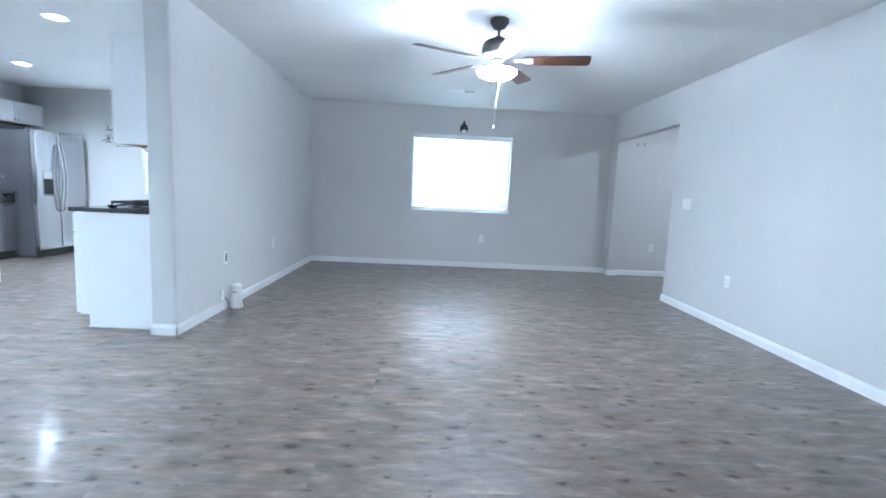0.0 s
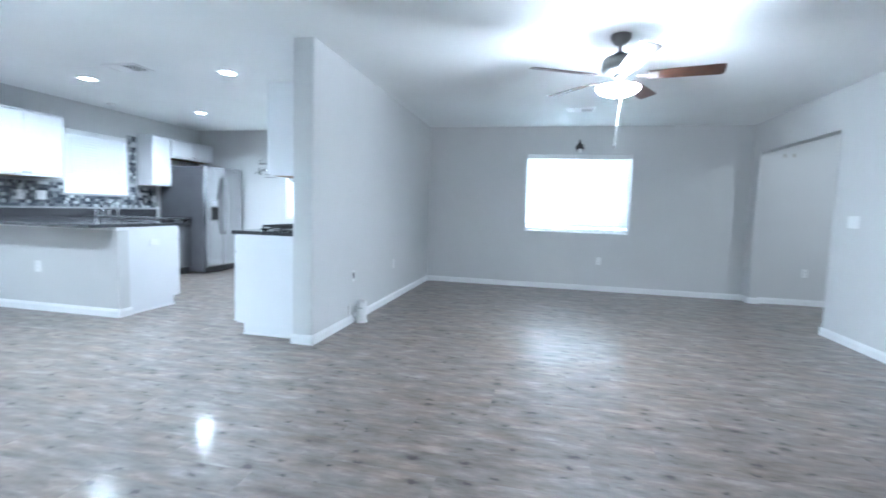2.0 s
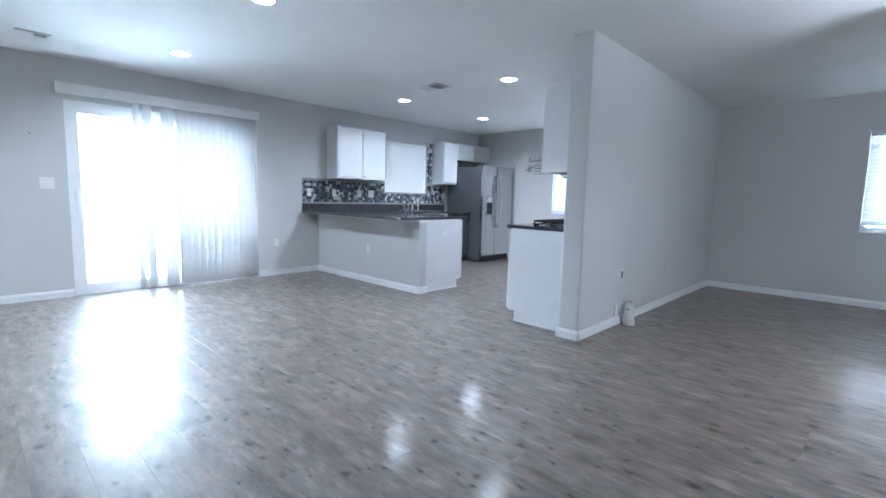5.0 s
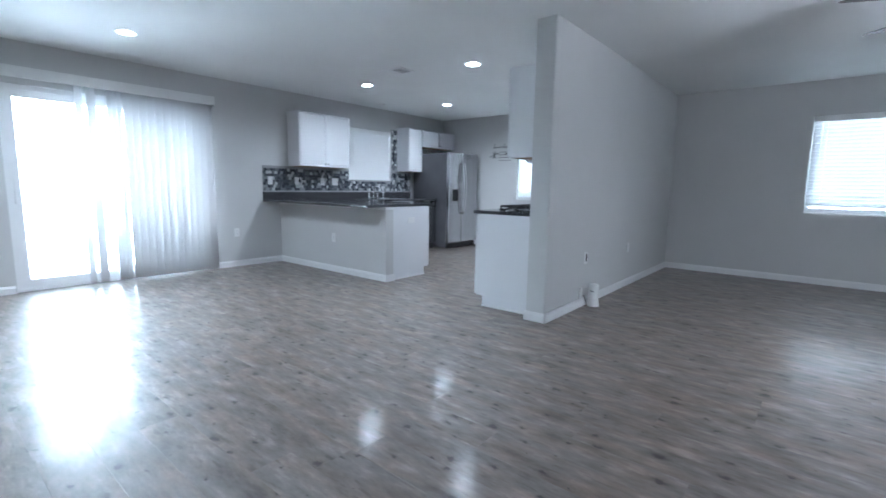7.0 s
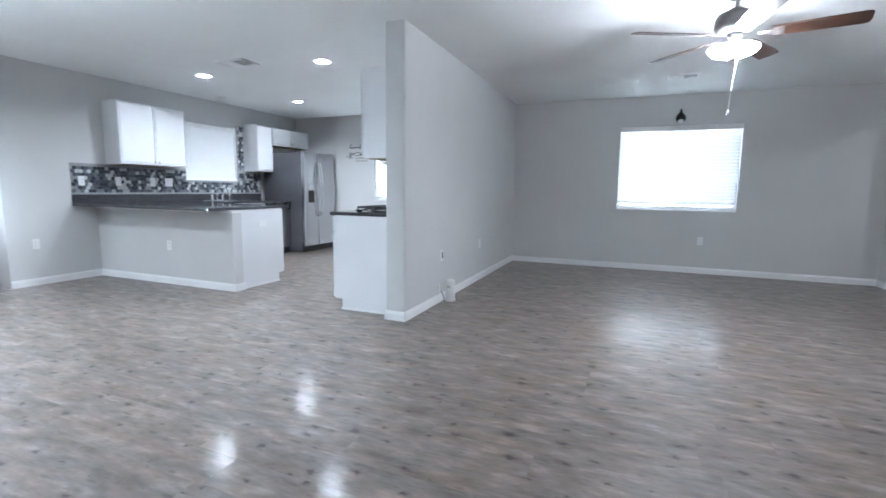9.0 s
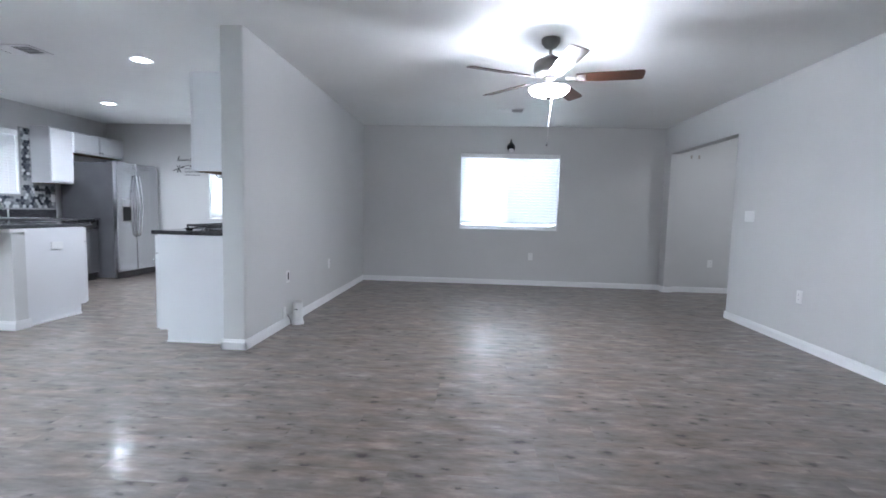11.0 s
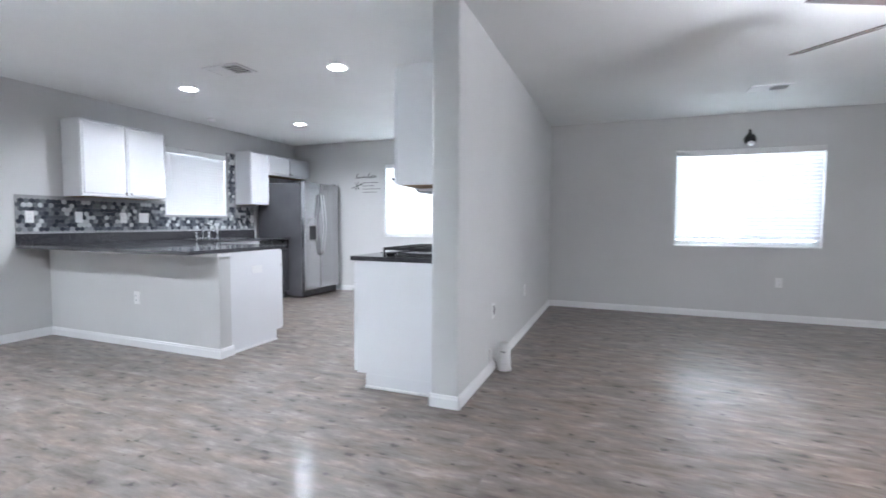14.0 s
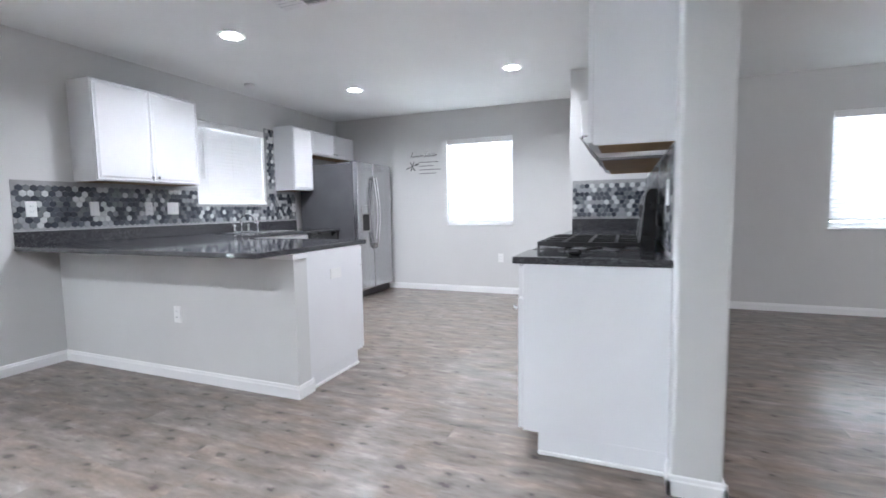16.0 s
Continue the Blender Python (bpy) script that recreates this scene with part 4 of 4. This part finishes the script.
ceiling_vent(0.385, 6.50, 0.34, 0.20, 0, "white ceiling register with dark louvres near the window")
ceiling_vent(-4.15, 4.29, 0.39, 0.25, 0, "white ceiling register over the kitchen entry")
ceiling_vent(-5.53, 0.80, 0.24, 0.13, 90, "small white ceiling register near the sliding door")
s = thing("smoke_detector", "small round white detector on the ceiling", "detector", pose(-5.90, 5.68, H))
part("housing", turned([(0.055, -0.001), (0.055, -0.015), (0.045, -0.028), (0.0, -0.03)], 28), PLASTIC, s)
part("grille", turned([(0.03, -0.0305), (0.03, -0.033), (0.0, -0.034)], 20), TRIM, s)

h = thing("hall_ceiling_light", "lit flush glass ceiling light in the hallway", "ceiling light", pose(4.02, 6.02, H))
part("base", turned([(0.13, -0.001), (0.13, -0.02), (0.0, -0.02)], 32), PEWTER, h)
part("glass", turned([(0.125, -0.021), (0.12, -0.05), (0.08, -0.08), (0.0, -0.09)], 32), HALLGLOW, h, "glowing frosted glass")


# ---- wall plates ----
def outlet(label, m, gangs=1, switch=False, group="wall outlets", bare=False):
    """Local x along the wall, y out of the wall (negative into the room), z up; centred on the plate."""
    w, hh = 0.07 + 0.046 * (gangs - 1), 0.115
    o = thing("light_switch" if switch else "wall_outlet", label, "switch" if switch else "outlet", m, group)
    bm = boxed((-w / 2, -0.007, -hh / 2, w / 2, -0.0005, hh / 2))
    bmesh.ops.bevel(bm, geom=[e for e in bm.edges if max(v.co.y for v in e.verts) < -0.006], offset=0.004, segments=2, affect="EDGES")
    part("plate", bm, PLASTIC, o)
    for g in range(gangs):
        x = (g - (gangs - 1) / 2) * 0.046
        if switch:
            part("toggle", boxed((x - 0.016, -0.0105, -0.033, x + 0.016, -0.006, 0.033), bevel=0.002), TRIM, o)
        elif bare:
            # the plate is uncut; the hole's shade is a dark box laid on it
            part("opening", boxed((x - 0.012, -0.009, -0.03, x + 0.014, -0.0065, 0.04)), SLIT, o, "dark patch for the shade in the open cut-out")
        else:
            for z in (-0.02, 0.02):
                r = part("receptacle", boxed((x - 0.016, -0.009, z - 0.014, x + 0.016, -0.0065, z + 0.014), bevel=0.001), TRIM, o)
                part("slot", boxed((x - 0.008, -0.0096, z - 0.004, x - 0.006, -0.009, z + 0.006), (x + 0.006, -0.0096, z - 0.004, x + 0.008, -0.009, z + 0.006)), SLIT, r)
    return o


on_north = lambda x, z, y=NORTH: pose(x, y, z)
on_west = lambda y, z, x=WEST: pose(x, y, z, 0, 0, 90)
on_east = lambda y, z, x=EAST: pose(x, y, z, 0, 0, -90)
on_south_face = lambda x, z, y: pose(x, y, z)
outlet("white duplex outlet below the living room window", on_north(0.845, 0.46))
outlet("white duplex outlet on the hallway wall", on_north(3.53, 0.445, HALL_N))
outlet("white duplex outlet on the living room side wall", on_east(4.55, 0.45))
outlet("white three-gang switch beside the hall opening", on_east(5.37, 1.16), 3, True, "light switches")
outlet("white two-gang switch beside the sliding door", on_west(0.90, 1.205), 2, True, "light switches")
outlet("white duplex outlet beside the sliding door", on_west(3.345, 0.47))
outlet("white duplex outlet on the knee wall", on_north(-5.03, 0.455, KNEE_Y0))
outlet("white duplex outlet on the kitchen wall", on_north(-3.745, 0.48, KNORTH))
outlet("white plate with a dark patch for the shade in the open cut-out on the partition", pose(PX1, 4.60, 0.47, 0, 0, 90), bare=True)
outlet("white duplex outlet on the partition", pose(PX1, 5.86, 0.46, 0, 0, 90))
SPLASH = WEST + 0.012
for y, g, sw in ((3.86, 1, False), (4.295, 1, True), (4.76, 1, False), (5.0, 2, True), (6.74, 1, False)):
    outlet("white plate set in the mosaic backsplash", on_west(y, 1.19, SPLASH), g, sw, "backsplash plates")
outlet("white plate on the backsplash beside the range", on_east(4.08, 1.20, PX0 - 0.012), 1, False, "backsplash plates")

n = thing("wall_nail", "small dark nail sticking out of the wall", "nail", on_west(0.79, 1.69))
part("shank", turned([(0.0025, 0), (0.0025, 0.02), (0.006, 0.021), (0.006, 0.024), (0.0, 0.025)], 10), SLIT, n).matrix_basis = pose(0, 0, 0, 90, 0, 0)
for x in (3.16, 3.27):
    n = thing("wall_hook", "small tan hook high on the hallway wall", "hook", pose(x, HALL_N, 2.04), "hallway hooks")
    part("plate", boxed((-0.012, -0.004, -0.025, 0.012, -0.0005, 0.025), bevel=0.001), HOOKTAN, n)
    part("prong", tube([(0, -0.004, 0.0), (0, -0.025, -0.008), (0, -0.028, 0.008)], 0.003, 6), HOOKTAN, n)


def wall_camera():
    c = thing("security_camera", "small black wall camera with a pale round face above the window", "camera", pose(0.478, NORTH, 2.155) @ Matrix.Scale(1.6, 4))
    part("bracket", boxed((-0.014, -0.02, -0.02, 0.014, -0.0005, 0.03), bevel=0.004), BLACK, c)
    part("nub", turned([(0.0, 0.078), (0.006, 0.076), (0.010, 0.05), (0.022, 0.03), (0.0, 0.026)], 20, (0, -0.03, 0)), BLACK, c)
    hd = part("head", turned([(0.0, 0.04), (0.024, 0.034), (0.038, 0.014), (0.041, -0.006), (0.034, -0.028), (0.018, -0.042), (0.0, -0.046)], 28, (0, -0.045, 0.0)), BLACK, c)
    part("lens", turned([(0.0, -0.022), (0.014, -0.019), (0.023, -0.006), (0.024, 0.004), (0.014, 0.016), (0.0, 0.02)], 24, (0, -0.066, -0.03)), PLASTIC, hd, "pale round face")


wall_camera()


def air_purifier():
    a = thing("air_freshener", "white plastic cylinder standing on the floor by the partition", "appliance", pose(-1.755, 4.64, 0.0))
    part("body", turned([(0.0, 0.001), (0.056, 0.001), (0.058, 0.012), (0.05, 0.04), (0.047, 0.19), (0.043, 0.212), (0.034, 0.22), (0.0, 0.222)], 36), PLASTIC, a)
    part("slot", boxed((-0.02, -0.0495, 0.15, 0.02, -0.0455, 0.156)), SLIT, a, "thin dark slot")
    j = thing("junction_box", "small pale cable box low on the partition", "box", pose(PX1, 4.50, 0.145))
    part("housing", boxed((0.0005, -0.022, -0.05, 0.02, 0.022, 0.05), bevel=0.004), PLASTIC, j, "pale plastic housing")
    part("cable", tube([(0.03, 0.03, -0.03), (0.04, 0.06, -0.08), (0.035, 0.10, -0.14)], 0.004, 8), PALEBLADE, j)


air_purifier()


# ---- wall decal on the kitchen wall ----
def decal():
    d = thing("wall_decal", "dark vinyl wall lettering with crossed utensils, beside the window", "decal", pose(-4.86, KNORTH, 1.72))
    y = -0.002
    # looping script heading with two tall capitals
    def script(x0, x1, z, loops, size):
        out = []
        for i in range(loops * 10 + 1):
            u = i / (loops * 10)
            a = 2 * math.pi * loops * u
            tall = 1.0 + 0.5 * math.sin(3.1 * a / loops * 2 + 1)
            out.append((x0 + (x1 - x0) * u + 0.35 * size * math.sin(a), y, z + 0.5 * size * tall * (1 - math.cos(a)) / 2 + 0.012 * u))
        return out

    for x0, x1, loops in ((-0.16, 0.01, 6), (0.055, 0.21, 5)):
        part("title", tube(script(x0, x1, 0.155, loops, 0.06), 0.003, 5), DECAL, d, "illegible script heading")
        part("capital", tube([(x0 - 0.03, y, 0.15), (x0 - 0.005, y, 0.20), (x0 + 0.02, y, 0.235), (x0 + 0.0, y, 0.225), (x0 - 0.02, y, 0.175), (x0 + 0.015, y, 0.155)], 0.0045, 5), DECAL, d)
    for i, (a, b) in enumerate(((-0.06, 0.235), (-0.06, 0.16), (-0.06, 0.265), (-0.06, 0.20))):
        part("text_line", boxed((a, y - 0.001, 0.077 - i * 0.052, b, y + 0.0015, 0.086 - i * 0.052)), DECAL, d)
    # long spoon crossed by a fork and a whisk
    for turn, long, head in ((-20, 0.105, 0.022), (58, 0.07, 0.016), (112, 0.07, 0.016)):
        bm = boxed((-long, -0.001, -0.006, long * 0.6, 0.001, 0.006), (long * 0.55, -0.001, -head / 2 - 0.004, long * 0.75, 0.001, head / 2 + 0.004), (long * 0.7, -0.0011, -head / 2, long, 0.0011, head / 2))
        part("utensil_shape", bm, DECAL, d).matrix_basis = pose(-0.165, y, 0.03, 0, turn, 0)


decal()


# ---- mosaic backsplash ----
PITCH = 0.046


def hex_points(u0, u1, v0, v1):
    rows = int((v1 - v0) / (PITCH * 0.866)) + 2
    for j in range(rows):
        for i in range(int((u1 - u0) / PITCH) + 2):
            u, v = u0 + (i + 0.5 * (j % 2)) * PITCH, v0 + j * PITCH * 0.866
            if u0 + 0.02 < u < u1 - 0.02 and v0 + 0.012 < v < v1 - 0.02:
                yield u, v


def hex_mesh(bm, at):
    """One bevelled hexagon tile, face along +x in its own frame."""
    rings = []
    for r, d in ((PITCH * 0.545, 0.0), (PITCH * 0.545, 0.004), (PITCH * 0.50, 0.0055)):
        rings.append([bm.verts.new(at @ Vector((d, r * math.sin(math.pi / 3 * k), r * math.cos(math.pi / 3 * k)))) for k in range(6)])
    for a, b in zip(rings, rings[1:]):
        for k in range(6):
            bm.faces.new((a[k], b[k], b[(k + 1) % 6], a[(k + 1) % 6]))
    bm.faces.new(rings[-1][::-1])


bs = thing("backsplash", "hexagon mosaic backsplash in slate, grey and white", "backsplash", pose(WEST, 0, 0))
BZ0, BZ1 = CT + 0.107, UZ - 0.003
part("grout", boxed((0.0005, 3.75, BZ0, 0.006, 5.295, BZ1), (0.0005, 5.295, BZ0, 0.006, 6.265, KWIN[2] - 0.013), (0.0005, 6.265, BZ0, 0.006, 6.432, 2.15), (0.0005, 6.432, BZ0, 0.006, 6.79, BZ1)), GROUT, bs)
bm = bmesh.new()
hex_mesh(bm, Matrix.Identity(4))
tile_me = mesh_of("tile", bm, TILE)
spots = list(hex_points(3.75, 6.79, BZ0, BZ1)) + list(hex_points(6.265, 6.432, BZ1, 2.15))
spots = [(u, v) for u, v in spots if not (5.27 < u < 6.29 and v > KWIN[2] - 0.03)]
rest = bmesh.new()
for k, (u, v) in enumerate(spots):
    if k < 300:
        t = new("tile", tile_me)
        t.parent = bs
        t.matrix_basis = pose(0.006, u, v, 0, random.uniform(-0.6, 0.6), random.uniform(-0.6, 0.6))
    else:
        hex_mesh(rest, pose(0.006, u, v, 0, random.uniform(-0.6, 0.6), random.uniform(-0.6, 0.6)))
tagged(part("tiles", rest, TILES, bs), kind="stuff")

bs = thing("backsplash", "hexagon mosaic backsplash on the return wall by the range", "backsplash", pose(0, RET_Y, 0))
part("grout", boxed((-2.70, -0.006, BZ0, PX0, -0.0005, BZ1)), GROUT, bs)
for u, v in hex_points(-2.70, PX0, BZ0, BZ1):
    t = new("tile", tile_me)
    t.parent = bs
    t.matrix_basis = pose(u, -0.006, v, 0, 0, -90)
bs = thing("backsplash", "hexagon mosaic backsplash behind the range", "backsplash", pose(PX0, 0, 0))
part("grout", boxed((-0.006, 3.95, CT + 0.002, -0.0005, 6.59, BZ1)), GROUT, bs)
rest = bmesh.new()
for u, v in hex_points(3.95, 6.59, CT + 0.01, BZ1):
    hex_mesh(rest, pose(-0.006, u, v, 0, 0, 180))
tagged(part("tiles", rest, TILES, bs), kind="stuff")

# ---- floor planks ----
PL, PW, GAP = 1.22, 0.18, 0.0006
bm = boxed((0, 0, -0.005, PL - GAP, PW - GAP, 0.0))
plank_me = mesh_of("plank", bm, PLANK)
verts, faces = [], []
rng = random.Random(7)
row, y = 0, SOUTH
while y < KNORTH - 0.01:
    x = WEST - rng.uniform(0, PL)
    while x < HALL_E:
        x0, x1, y1 = max(x, WEST), min(x + PL - GAP, HALL_E), min(y + PW - GAP, KNORTH)
        if x1 - x0 > 0.02:
            whole = x1 - x0 > PL - 2 * GAP and y1 - y > PW - 2 * GAP
            if whole and 0.5 < y < 6.3 and -5.0 < x + PL / 2 < 2.2:
                p = new("plank", plank_me)
                p.parent = floor
                p.matrix_basis = pose(x, y, 0)
            else:
                k = len(verts)
                verts += [(a, b, c) for c in (-0.005, 0.0) for a, b in ((x0, y), (x1, y), (x1, y1), (x0, y1))]
                faces += [[k + i for i in q] for q in ((3, 2, 1, 0), (4, 5, 6, 7), (0, 1, 5, 4), (1, 2, 6, 5), (2, 3, 7, 6), (3, 0, 4, 7))]
        x += PL
    y += PW
    row += 1
me = bpy.data.meshes.new("planks")
me.from_pydata(verts, [], faces)
me.materials.append(PLANKS)
p = new("planks", me)
p.parent = floor
tagged(p, kind="stuff")
